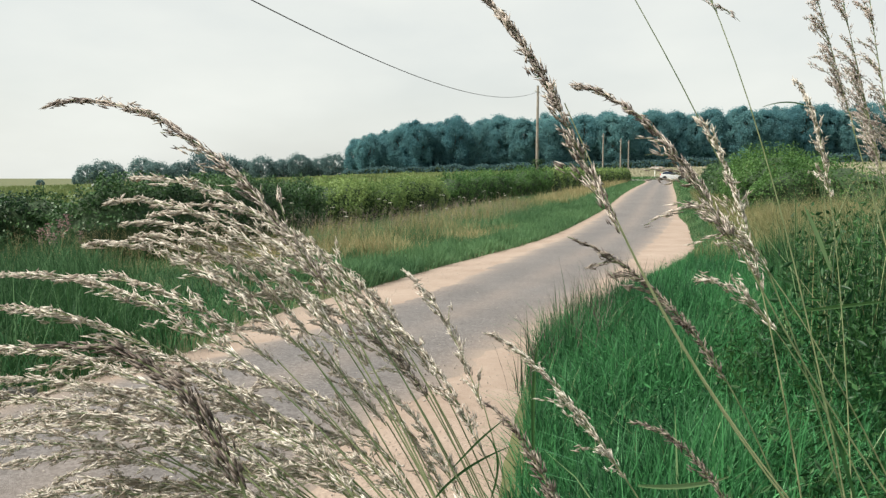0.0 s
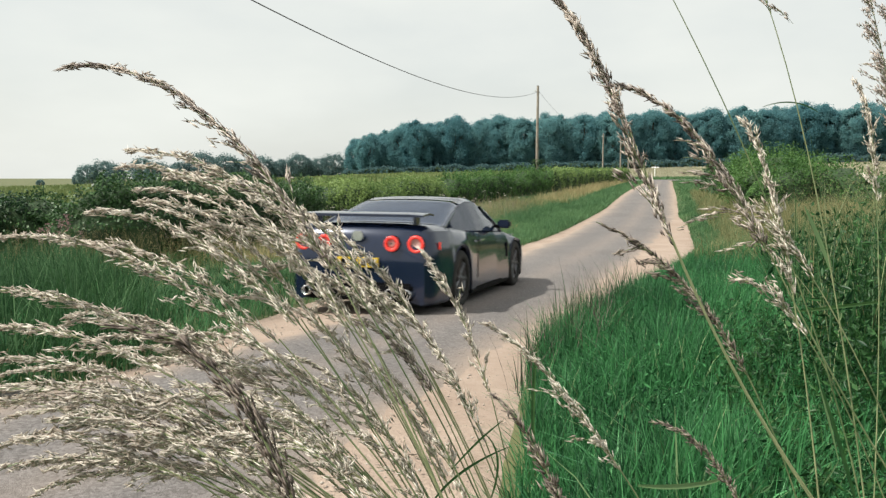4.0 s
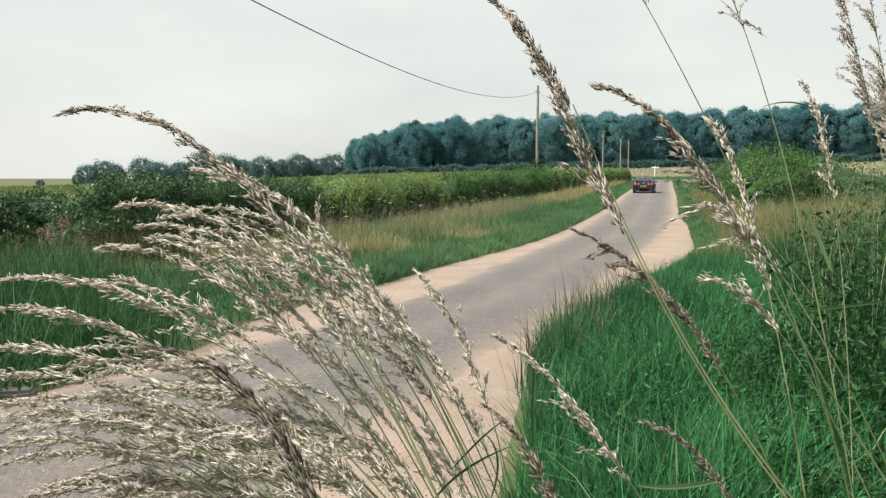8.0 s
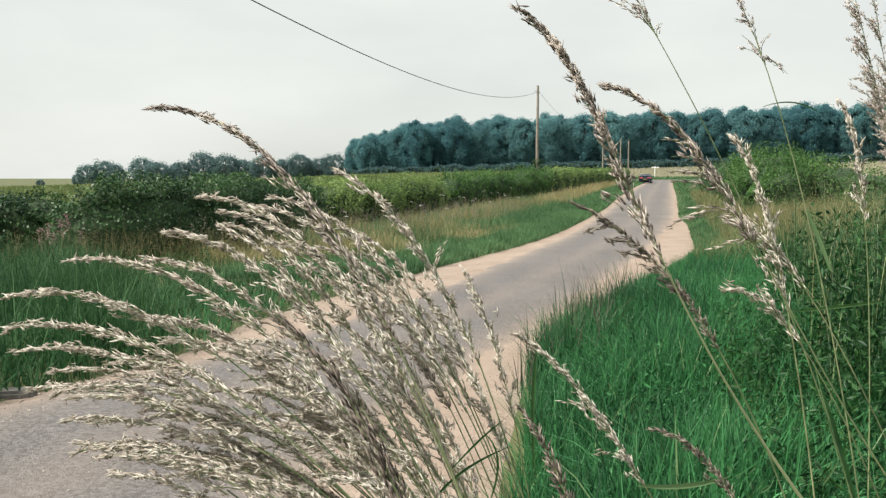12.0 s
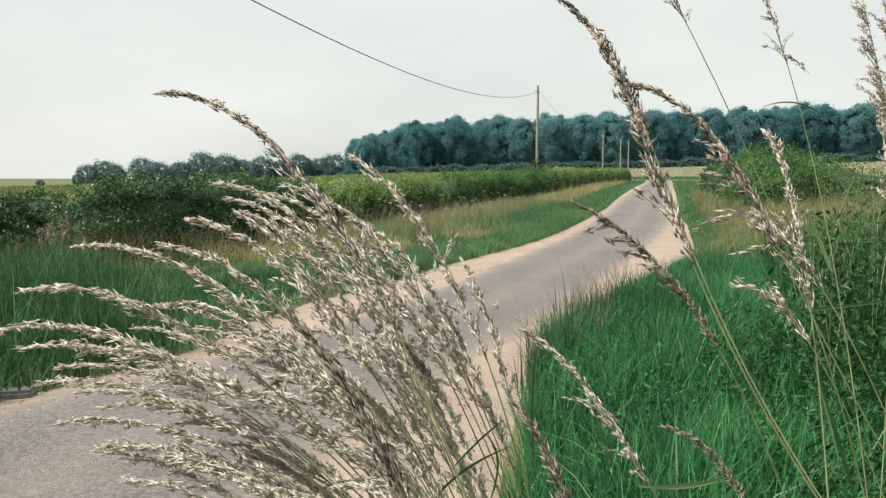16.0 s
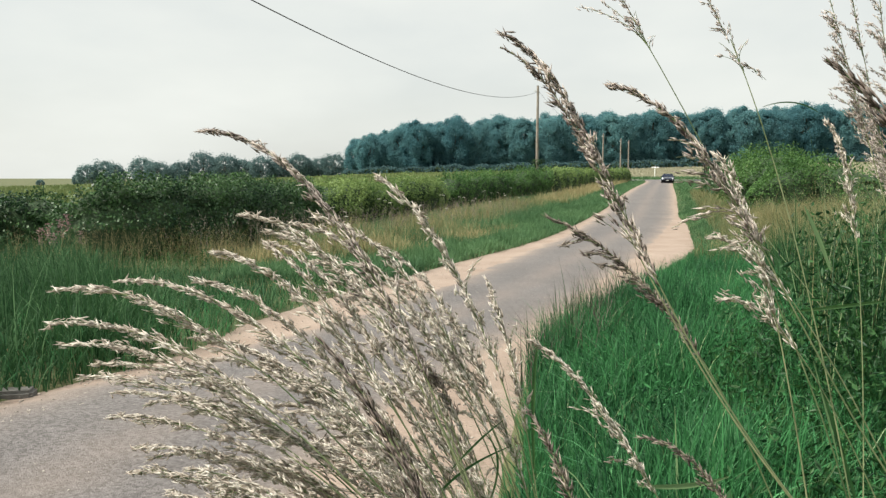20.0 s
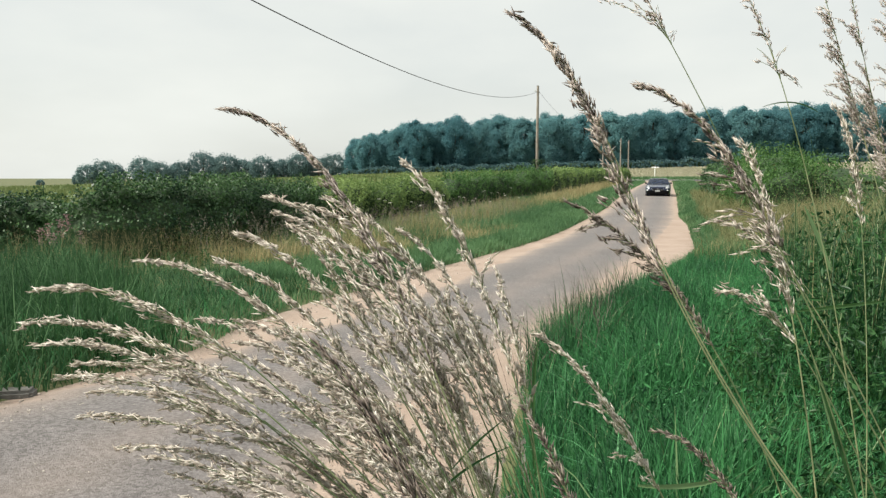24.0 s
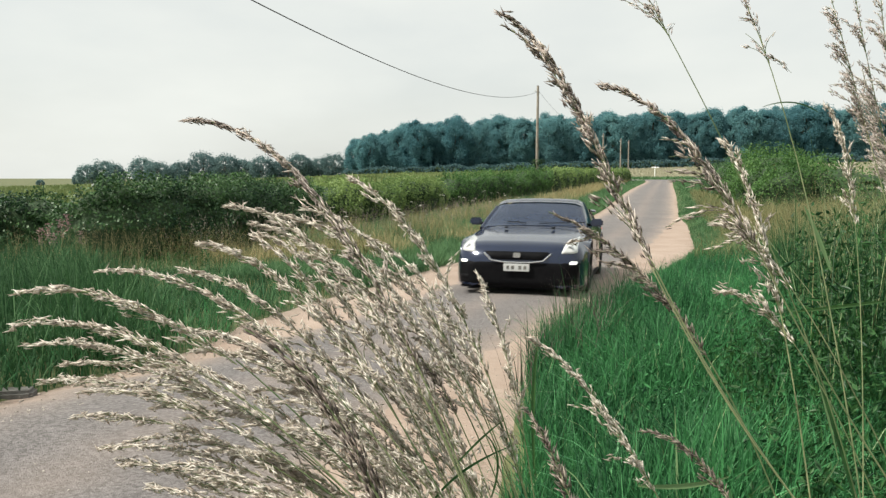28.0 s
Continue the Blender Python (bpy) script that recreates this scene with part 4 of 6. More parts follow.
# ---- cars ----
def curve(table, y):
    xs, zs = zip(*sorted(table))
    h = 0.05
    return sum(np.interp(y + k * h, xs, zs) for k in (-1, 0, 1)) / 3


def loft(sections, mat, name, closed_ends=True, smooth=True):
    """Skin over half sections that are mirrored in x; sections run along the car."""
    bm = bmesh.new()
    rows = []
    for sec in sections:
        right = [bm.verts.new(p) for p in sec]
        left = [right[i] if abs(sec[i][0]) < 1e-6 else bm.verts.new((-sec[i][0], sec[i][1], sec[i][2])) for i in range(len(sec))]
        rows.append(right + left[::-1][1:])
    for a, b in zip(rows, rows[1:]):
        for i in range(len(a) - 1):
            q = [a[i], a[i + 1], b[i + 1], b[i]]
            q = [v for k, v in enumerate(q) if v not in q[:k]]
            if len(q) > 2:
                bm.faces.new(q)
    if closed_ends:
        for r in (rows[0], rows[-1]):
            u = [v for k, v in enumerate(r) if v not in r[:k]]
            bm.faces.new(u)
    return bm_mesh(name, bm, mat, smooth)


def disc(name, radius, depth, mat, x, segs=28, bevel=0.012, inner=0.0):
    """A wheel-like disc or ring on the x axis."""
    prof = [(inner, -depth / 2), (radius - bevel, -depth / 2), (radius, -depth / 2 + bevel), (radius, depth / 2 - bevel), (radius - bevel, depth / 2), (inner, depth / 2)]
    v, f = [], []
    for i in range(segs):
        a = 2 * math.pi * i / segs
        for r, d in prof:
            v.append((x + d, r * math.cos(a), r * math.sin(a)))
    k = len(prof)
    for i in range(segs):
        for j in range(k):
            f.append((i * k + j, ((i + 1) % segs) * k + j, ((i + 1) % segs) * k + (j + 1) % k, i * k + (j + 1) % k))
    return mesh_np(name, v, f, mat, False)


SPORT = dict(
    wheel_y=(1.40, -1.38), wheel_r=0.355, half=0.945,
    top=[(2.36, 0.52), (2.30, 0.64), (2.15, 0.73), (1.8, 0.79), (1.3, 0.855), (0.8, 0.925), (0.6, 0.94), (-1.5, 1.0), (-1.8, 1.03), (-2.2, 1.035), (-2.32, 0.95), (-2.36, 0.70)],
    wid=[(2.36, 0.62), (2.28, 0.80), (2.1, 0.90), (1.7, 0.945), (1.2, 0.945), (0.4, 0.91), (-0.6, 0.915), (-1.2, 0.95), (-1.8, 0.945), (-2.2, 0.89), (-2.36, 0.80)],
    roof=[(0.86, 0.925), (0.5, 1.12), (0.15, 1.285), (-0.15, 1.36), (-0.5, 1.365), (-0.85, 1.31), (-1.25, 1.19), (-1.7, 1.035)],
    cab=(0.86, -1.70), screen=0.10, rear=-0.78, base=0.872, head=0.695)
HATCH = dict(
    wheel_y=(1.28, -1.27), wheel_r=0.315, half=0.87,
    top=[(2.05, 0.55), (2.0, 0.70), (1.85, 0.80), (1.4, 0.92), (1.0, 1.0), (-1.6, 1.03), (-1.98, 1.02), (-2.05, 0.75)],
    wid=[(2.05, 0.62), (1.9, 0.80), (1.5, 0.87), (-1.5, 0.87), (-1.9, 0.82), (-2.05, 0.76)],
    roof=[(1.05, 0.98), (0.7, 1.2), (0.3, 1.4), (-0.3, 1.46), (-1.2, 1.43), (-1.6, 1.3), (-1.95, 1.0)],
    cab=(1.05, -1.95), screen=0.28, rear=-1.4, base=0.80, head=0.62)


WHEELS = []


def build_car(spec, paint, label, sport):
    ob = new("car")
    wy, wr = spec["wheel_y"], spec["wheel_r"]
    y1, y0 = spec["top"][0][0], spec["top"][-1][0]
    ys = np.concatenate([np.linspace(y1, y1 - 0.3, 7), np.linspace(y1 - 0.34, y0 + 0.3, 76), np.linspace(y0 + 0.26, y0, 7)])

    def section(y):
        """Half section of the bodywork at a place along the car."""
        w, t = float(curve(spec["wid"], y)), float(curve(spec["top"], y))
        zb = 0.13 if sport else 0.2
        for c in wy:
            q = (wr + 0.055) ** 2 - (y - c) ** 2
            if q > 0:
                zb = max(zb, wr - 0.01 + math.sqrt(q))
        zb = min(zb, t - 0.12)
        sh = t - 0.07
        mid = max(zb + 0.03, 0.62 * t)
        flare = 0.012 if zb > 0.25 else 0.0
        return [(0, y, 0.2), (w - 0.27, y, 0.2), (w - 0.26, y, max(0.2, zb)), (w - 0.03 + flare, y, zb + 0.001), (w + flare, y, zb + 0.03),
                (w, y, mid), (w - 0.012, y, mid + 0.5 * (sh - mid)), (w - 0.06, y, sh), (w - 0.16, y, t - 0.012), (w * 0.55, y, t + 0.012), (0, y, t + 0.018)]

    secs = [section(y) for y in ys]
    body = part("body", loft(secs, paint, "body"), ob)

    def nose(x, z):
        """How far forward the bodywork reaches at a width and a height."""
        def inside(y):
            sec = section(y)
            zs, xs = [p[2] for p in sec[3:]], [p[0] for p in sec[3:]]
            return z <= zs[-1] and np.interp(z, zs, xs) >= abs(x)

        if inside(y1):
            return y1
        lo, hi = y1 - 0.9, y1
        for _ in range(16):
            m = (lo + hi) / 2
            lo, hi = (m, hi) if inside(m) else (lo, m)
        return lo

    def fitted(name, corners, mat, off, parent, label="", nu=10, nv=6):
        """A panel that follows the bodywork of the nose between four corners (x, z), proud of it by off."""
        c = np.array(corners, float)
        v = []
        for j in range(nv + 1):
            for i in range(nu + 1):
                a, b = i / nu, j / nv
                q = c[0] * (1 - a) * (1 - b) + c[1] * a * (1 - b) + c[2] * a * b + c[3] * (1 - a) * b
                rim = i in (0, nu) or j in (0, nv)
                v.append((q[0], nose(q[0], q[1]) + (-0.02 if rim else off), q[1] + (0 if rim else 0.4 * off)))
        f = [(j * (nu + 1) + i, j * (nu + 1) + i + 1, (j + 1) * (nu + 1) + i + 1, (j + 1) * (nu + 1) + i) for j in range(nv) for i in range(nu)]
        me = mesh_np(name, v, f, mat, True)
        return part(name, me, parent, label)

    # cabin, cut into screens, side windows and roof
    f, r = spec["cab"]
    yc = np.linspace(f, r, 34)
    hw = []
    for y in yc:
        z = float(curve(spec["roof"], y))
        k = (f - y) / (f - r)
        pinch = 1 - 0.10 * max(0, 0.25 - k) - 0.16 * max(0, k - 0.55)
        base = spec["base"] * pinch
        zb = float(curve(spec["top"], y)) - 0.05
        q = min(1, max(0.0, (z - zb) / 0.36))
        hd = base + (spec["head"] - base) * q
        hw.append([(base, y, zb), (base + (hd - base) * 0.45, y, zb + (z - 0.05 - zb) * 0.5), (hd, y, max(zb, z - 0.055)), (hd * 0.86, y, z - 0.012), (hd * 0.5, y, z + 0.004), (0, y, z + 0.01)])

    def cut(name, a, b, lo, hi, mat, mirror=False, label=""):
        sec = [s[lo:hi] for s in hw if b - 0.04 <= s[0][1] <= a + 0.04]
        for sgn in ((1,) if not mirror else (1, -1)):
            bm = bmesh.new()
            rows = [[bm.verts.new((p[0] * sgn, p[1], p[2])) for p in s] + ([bm.verts.new((-p[0], p[1], p[2])) for p in s[::-1][1:]] if not mirror else []) for s in sec]
            for u, v in zip(rows, rows[1:]):
                for i in range(len(u) - 1):
                    bm.faces.new((u[i], u[i + 1], v[i + 1], v[i]))
            ext = bmesh.ops.solidify(bm, geom=bm.faces[:], thickness=0.012)
            part(name, bm_mesh(name, bm, mat), ob, label)

    cut("roof", spec["screen"], spec["rear"], 2, 6, paint)
    cut("windscreen", f, spec["screen"] + 0.03, 2, 6, M_GLASS, label="dark tinted windscreen")
    cut("rear_window", spec["rear"] - 0.03, r, 2, 6, M_GLASS, label="dark rear window")
    cut("side_window", f - 0.25, r + 0.35, 0, 3, M_GLASS, True, "dark side window")
    for sgn in (1, -1):
        for a, b in ((0, 0.30), (0.80, 1.0)):
            lo, hi = int(a * 33), int(b * 33)
            p = [(s[2][0] * sgn + 0.004 * sgn, s[2][1], s[2][2]) for s in hw[lo:hi + 1]]
            part("pillar", tube("pillar", p, 0.03, paint, 6), ob)
    # wheels
    for y in wy:
        for sgn in (1, -1):
            x = sgn * (spec["half"] - 0.125)
            wheel = new("wheel")
            wheel.parent = ob
            wheel.matrix_basis = pose(x, y, wr)
            WHEELS.append((ob, wheel, (x, y, wr)))
            part("tyre", disc("tyre", wr, 0.25, M_RUBBER, 0, 32, 0.03, wr * 0.70), wheel)
            part("rim", disc("rim", wr * 0.70, 0.16, M_RIM, sgn * 0.02, 32, 0.02, wr * 0.62), wheel)
            part("brake_disc", disc("brake_disc", wr * 0.5, 0.03, M_METAL, 0, 24, 0.004), wheel)
            for k in range(7):
                a = 2 * math.pi * k / 7
                d = Vector((0, math.cos(a), math.sin(a)))
                part("spoke", tube("spoke", [Vector((sgn * 0.075, 0, 0)) + d * 0.03, Vector((sgn * 0.085, 0, 0)) + d * wr * 0.4, Vector((sgn * 0.09, 0, 0)) + d * wr * 0.66], [0.03, 0.022, 0.026], M_RIM, 6), wheel)
            part("hub", disc("hub", 0.05, 0.04, M_RIM, sgn * 0.09, 16, 0.008), wheel)
    front, back = y1, y0
    if sport:
        # nose
        fitted("grille", [(-0.38, 0.49), (0.38, 0.49), (0.53, 0.63), (-0.53, 0.63)], M_TRIM, 0.012, ob, "black wide front grille")
        fitted("lower_intake", [(-0.89, 0.13), (0.89, 0.13), (0.90, 0.50), (-0.90, 0.50)], M_TRIM, 0.010, ob, "black lower bumper and air intake", 30, 8)
        part("grille_bar", tube("grille_bar", [(x, nose(x, z) + 0.028, z) for x, z in ((-0.47, 0.60), (-0.36, 0.50), (-0.2, 0.478), (0.0, 0.475), (0.2, 0.478), (0.36, 0.50), (0.47, 0.60))], 0.011, M_CHROME, 8), ob, "bright metal grille bar")
        part("badge", rounded_box("badge", (0.10, 0.02, 0.07), M_CHROME, 0.008, (0, front + 0.02, 0.575)), ob)
        part("splitter", rounded_box("splitter", (1.62, 0.34, 0.035), M_TRIM, 0.012, (0, front - 0.20, 0.125)), ob, "black front splitter")
        plate = part("number_plate", rounded_box("number_plate", (0.36, 0.02, 0.105), M_PLATE_W, 0.006, (0, front + 0.045, 0.405)), ob, "white number plate with dark bars")
        for x in (-0.12, -0.05, 0.05, 0.12):
            part("plate_bar", rounded_box("plate_bar", (0.04, 0.006, 0.05), M_KERB, 0.002, (x, front + 0.056, 0.405)), plate)
        for s in (1, -1):
            lamp = fitted("headlight", [(s * 0.58, 0.585), (s * 0.84, 0.60), (s * 0.80, 0.82), (s * 0.66, 0.78)], M_LAMP, 0.014, ob, "clear swept-back headlight", 8, 10)
            for x, z in ((0.72, 0.67), (0.75, 0.75)):
                part("projector", tube("projector", [(s * x, nose(x, z) - 0.01, z), (s * x, nose(x, z) + 0.03, z)], [0.045, 0.036], M_CHROME, 12), lamp)
            fitted("daytime_lamp", [(s * 0.70, 0.44), (s * 0.82, 0.44), (s * 0.83, 0.50), (s * 0.72, 0.50)], M_GLOW, 0.022, ob, "lit white daytime lamp", 6, 4)
            fitted("brake_duct", [(s * 0.66, 0.20), (s * 0.84, 0.20), (s * 0.84, 0.30), (s * 0.68, 0.30)], M_TRIM, 0.018, ob, "black corner duct", 6, 4)
            part("bonnet_duct", rounded_box("bonnet_duct", (0.06, 0.06, 0.02), M_TRIM, 0.006, (s * 0.36, 1.18, 0.918)), ob)
            part("side_vent", rounded_box("side_vent", (0.02, 0.08, 0.22), M_TRIM, 0.006, (s * 0.928, 0.88, 0.60)), ob)
            part("side_sill", rounded_box("side_sill", (0.08, 1.9, 0.07), M_TRIM, 0.02, (s * 0.90, 0.02, 0.16)), ob)
            part("door_line", rounded_box("door_line", (0.006, 0.012, 0.62), M_TRIM, 0.002, (s * 0.922, -0.60, 0.62)), ob)
            part("door_handle", rounded_box("door_handle", (0.03, 0.18, 0.025), M_CHROME, 0.008, (s * 0.925, -0.42, 0.80)), ob)
            for x, rad in ((0.70, 0.105), (0.42, 0.092)):
                tail = part("tail_light", tube("tail_light", [(s * x, back + 0.04, 0.82), (s * x, back - 0.02 + 0.03 * (x > 0.6), 0.82)], [rad, rad], M_TRIM, 24), ob, "round red tail light")
                ring = [(s * x + math.cos(a) * rad * 0.78, back - 0.022 + 0.03 * (x > 0.6), 0.82 + math.sin(a) * rad * 0.78) for a in np.linspace(0, 2 * math.pi, 25)]
                part("glow_ring", tube("glow_ring", ring, 0.02, M_TAIL, 8), tail, "glowing red ring")
                part("lens", tube("lens", [(s * x, back + 0.0, 0.82), (s * x, back - 0.012 + 0.03 * (x > 0.6), 0.82), (s * x, back - 0.016 + 0.03 * (x > 0.6), 0.82)], [rad * 0.6, rad * 0.6, 0.01], M_LENS, 16), tail, "pale red lens")
            part("side_marker", rounded_box("side_marker", (0.02, 0.03, 0.09), M_TAIL, 0.006, (s * 0.905, -2.12, 0.80)), ob, "red side marker lamp")
            for x in (0.62, 0.42):
                part("exhaust", disc("exhaust", 0.06, 0.14, M_CHROME, 0, 20, 0.006, 0.045), ob, "round metal exhaust pipe").matrix_basis = pose(s * x, back - 0.02, 0.26, 0, 0, 90)
            part("spoiler_post", rounded_box("spoiler_post", (0.04, 0.14, 0.14), paint, 0.012, (s * 0.62, -2.12, 1.09)), ob)
            part("mirror", rounded_box("mirror", (0.19, 0.12, 0.12), paint, 0.025, (s * 0.975, 0.54, 0.99)), ob)
            part("mirror_stalk", rounded_box("mirror_stalk", (0.14, 0.06, 0.04), M_TRIM, 0.012, (s * 0.86, 0.50, 0.955)), ob)
            part("wiper", tube("wiper", [(s * 0.1, 0.83, 0.975), (s * 0.45 - 0.2, 0.78, 0.995), (s * 0.62 - 0.2, 0.76, 1.0)], 0.006, M_TRIM, 5), ob)
        part("spoiler", loft([[(0.0, y, z), (0.60, y, z), (0.78, y, z - 0.01), (0.78, y, z - 0.03), (0.60, y, z - 0.03), (0.0, y, z - 0.03)] for y, z in ((-1.98, 1.16), (-2.10, 1.175), (-2.26, 1.165), (-2.33, 1.15))], paint, "spoiler"), ob, "raised rear spoiler")
        part("diffuser", rounded_box("diffuser", (1.35, 0.20, 0.22), M_TRIM, 0.03, (0, back + 0.06, 0.27)), ob, "black rear diffuser")
        part("rear_badge", rounded_box("rear_badge", (0.13, 0.02, 0.11), M_CHROME, 0.02, (0, back - 0.01, 0.90)), ob)
        rp = part("number_plate", rounded_box("number_plate", (0.52, 0.02, 0.115), M_PLATE_Y, 0.006, (0, back - 0.015, 0.60)), ob, "yellow number plate with dark bars")
        for x in (-0.17, -0.06, 0.08, 0.18):
            part("plate_bar", rounded_box("plate_bar", (0.07, 0.006, 0.075), M_TRIM, 0.002, (x, back - 0.027, 0.60)), rp)
    else:
        for s in (1, -1):
            part("headlight", rounded_box("headlight", (0.34, 0.16, 0.15), M_LAMP, 0.04, (s * 0.62, front - 0.16, 0.72)), ob)
            part("tail_light", rounded_box("tail_light", (0.16, 0.10, 0.30), M_TAIL, 0.03, (s * 0.72, back + 0.05, 0.88)), ob)
            part("mirror", rounded_box("mirror", (0.18, 0.12, 0.13), paint, 0.03, (s * 0.95, 0.62, 1.02)), ob)
        part("grille", rounded_box("grille", (0.8, 0.05, 0.14), M_TRIM, 0.02, (0, front - 0.02, 0.52)), ob)
        part("number_plate", rounded_box("number_plate", (0.52, 0.02, 0.115), M_PLATE_W, 0.006, (0, front + 0.02, 0.40)), ob)
    return tagged(ob, label, "car")


sports_car = build_car(SPORT, M_PAINT, "dark blue two-door sports car with round red tail lights", True)
pale_car = build_car(HATCH, M_SILVER, "small pale silver hatchback car turning at the junction", False)


def roll(car, rows):
    """Turns the wheels of a car as far as it drives, at most a fifth of a turn from row to row."""
    step = 1 / FPS
    ts = np.arange(0, 28 + step / 2, step)
    r = np.array(rows)
    x, y = np.interp(ts, r[:, 0], r[:, 1]), np.interp(ts, r[:, 0], r[:, 2])
    gone = np.r_[0, np.hypot(np.diff(x), np.diff(y))]
    for ob, wheel, at in WHEELS:
        if ob == car:
            turn = np.cumsum(np.minimum(gone / at[2], 1.25))
            walk(wheel, [(float(t), pose(*at) @ Matrix.Rotation(-float(a), 4, "X")) for t, a in zip(ts, turn)])


def drive(rows, pitch=True):
    """Rows of seconds, x, y and heading (degrees clockwise from straight ahead) into poses on the road."""
    out = []
    for t, x, y, head in rows:
        a = radians(head)
        fx, fy = math.sin(a), math.cos(a)
        zf, zr = float(land(x + 1.4 * fx, y + 1.4 * fy)), float(land(x - 1.4 * fx, y - 1.4 * fy))
        m = Matrix.Translation((x, y, (zf + zr) / 2 + 0.03)) @ Matrix.Rotation(-a, 4, "Z") @ Matrix.Rotation(math.atan2(zf - zr, 2.8), 4, "X")
        out.append((t, m))
    return out


# ---- seeding grasses in front of the camera, swaying in the wind ----
STALKS = []
SPIKELET = np.array([[0, 0, -0.5], [0.078, 0, -0.20], [-0.039, 0.067, -0.20], [-0.039, -0.067, -0.20], [0, 0, 0.5]])
SPIKE_F = np.array([[0, 2, 1, 0], [0, 3, 2, 0], [0, 1, 3, 0], [1, 2, 4, 1], [2, 3, 4, 2], [3, 1, 4, 3]])[:, :3]


def spikelets(c, d, length):
    """Pointed seed husks at c along d."""
    n = len(c)
    d = d / np.linalg.norm(d, axis=1)[:, None]
    u = np.cross(d, rng.normal(size=(n, 3)))
    u /= np.linalg.norm(u, axis=1)[:, None]
    w = np.cross(d, u)
    l = length[:, None, None]
    v = c[:, None] + l * (SPIKELET[None, :, 0:1] * u[:, None] * 1.15 + SPIKELET[None, :, 1:2] * w[:, None] * 1.15 + SPIKELET[None, :, 2:3] * d[:, None])
    return v.reshape(-1, 3), (SPIKE_F[None] + 5 * np.arange(n)[:, None, None]).reshape(-1, 3)


def bezier(a, b, c, n):
    t = np.linspace(0, 1, n)[:, None]
    return a * (1 - t) ** 2 + 2 * b * t * (1 - t) + c * t ** 2


LOOKS = {"rosy": (M_SEED_ROSE, "rosy brown grass head bending in the wind"), "seed": (M_SEED, "ripe straw-coloured grass head bending in the wind"), "plume": (M_BROWN, "dense brown grass head swaying close by"), "dark": (M_SEED_DARK, "dark brown narrow grass head in the wind"),
         "open": (M_SEED_PINK, "thin green stem with a loose open tuft of seeds"), "pink": (M_SEED_PINK, "feathery pinkish grass panicle in the wind")}


def stalk_line(tip, bend, root, bend2, dx, dz, stem, share):
    """The stalk's line from its root to its tip when the wind has moved the tip by dx, dz; the bend follows by one share
    and the root by another."""
    left = root[0] < 0.15
    lift = 0.30 * max(0.0, -dx) if left else 0.0
    t0 = tip + [dx, 0, dz]
    b0 = bend + [share * dx, 0, 0.75 * dz + lift]
    r0 = root + [stem * dx, 0, 0]
    u = np.linspace(0, 1, 60)[:, None]
    if bend2 is None:
        line = r0 * (1 - u) ** 2 + 2 * b0 * u * (1 - u) + t0 * u ** 2
    else:
        b2 = bend2 + [0.7 * share * dx, 0, 0.4 * dz + 0.6 * lift]
        line = r0 * (1 - u) ** 3 + 3 * b2 * u * (1 - u) ** 2 + 3 * b0 * u ** 2 * (1 - u) + t0 * u ** 3
    return line


def down_from_tip(line, s):
    """Points and tangents of a line at lengths s down from its tip; past its foot it runs on straight."""
    arc = np.r_[0, np.cumsum(np.linalg.norm(np.diff(line, axis=0), axis=1))]
    tan = np.gradient(line, axis=0)
    tan /= np.linalg.norm(tan, axis=1)[:, None]
    q = arc[-1] - np.asarray(s, float)
    p = np.stack([np.interp(q, arc, line[:, k]) for k in range(3)], -1) + np.minimum(q, 0)[:, None] * tan[0]
    return p, np.stack([np.interp(q, arc, tan[:, k]) for k in range(3)], -1)


# how loosely the seeds stand off the stem, seeds per metre, and a seed's length
HABIT = {"seed": (0.0034, 980, 0.0084), "rosy": (0.0046, 1650, 0.0088), "dark": (0.0042, 1500, 0.0082), "plume": (0.0052, 2600, 0.0070), "open": (0.0035, 620, 0.0066), "pink": (0.006, 420, 0.0058)}


def sprig(p0, t0, aside, ln, lean, m, size, inner, spread_d):
    """A fine side branch with m seeds along its outer part: its twig and its seeds."""
    q = bezier(p0, p0 + t0 * ln * 0.62 + aside * ln * 0.10, p0 + t0 * ln * (1 - 0.35 * lean) + aside * ln * lean, 8)
    i = (inner + (1 - inner) * rng.random(m)) * 7
    b = np.stack([np.interp(i, np.arange(8), q[:, j]) for j in range(3)], -1) + rng.normal(0, 0.0011, (m, 3))
    d = (q[-1] - q[2])[None] / ln + rng.normal(0, spread_d, (m, 3))
    return tube("", q, np.linspace(0.00045, 0.0002, 8), None, 3, True), spikelets(b, d, size * rng.uniform(0.65, 1.25, m))


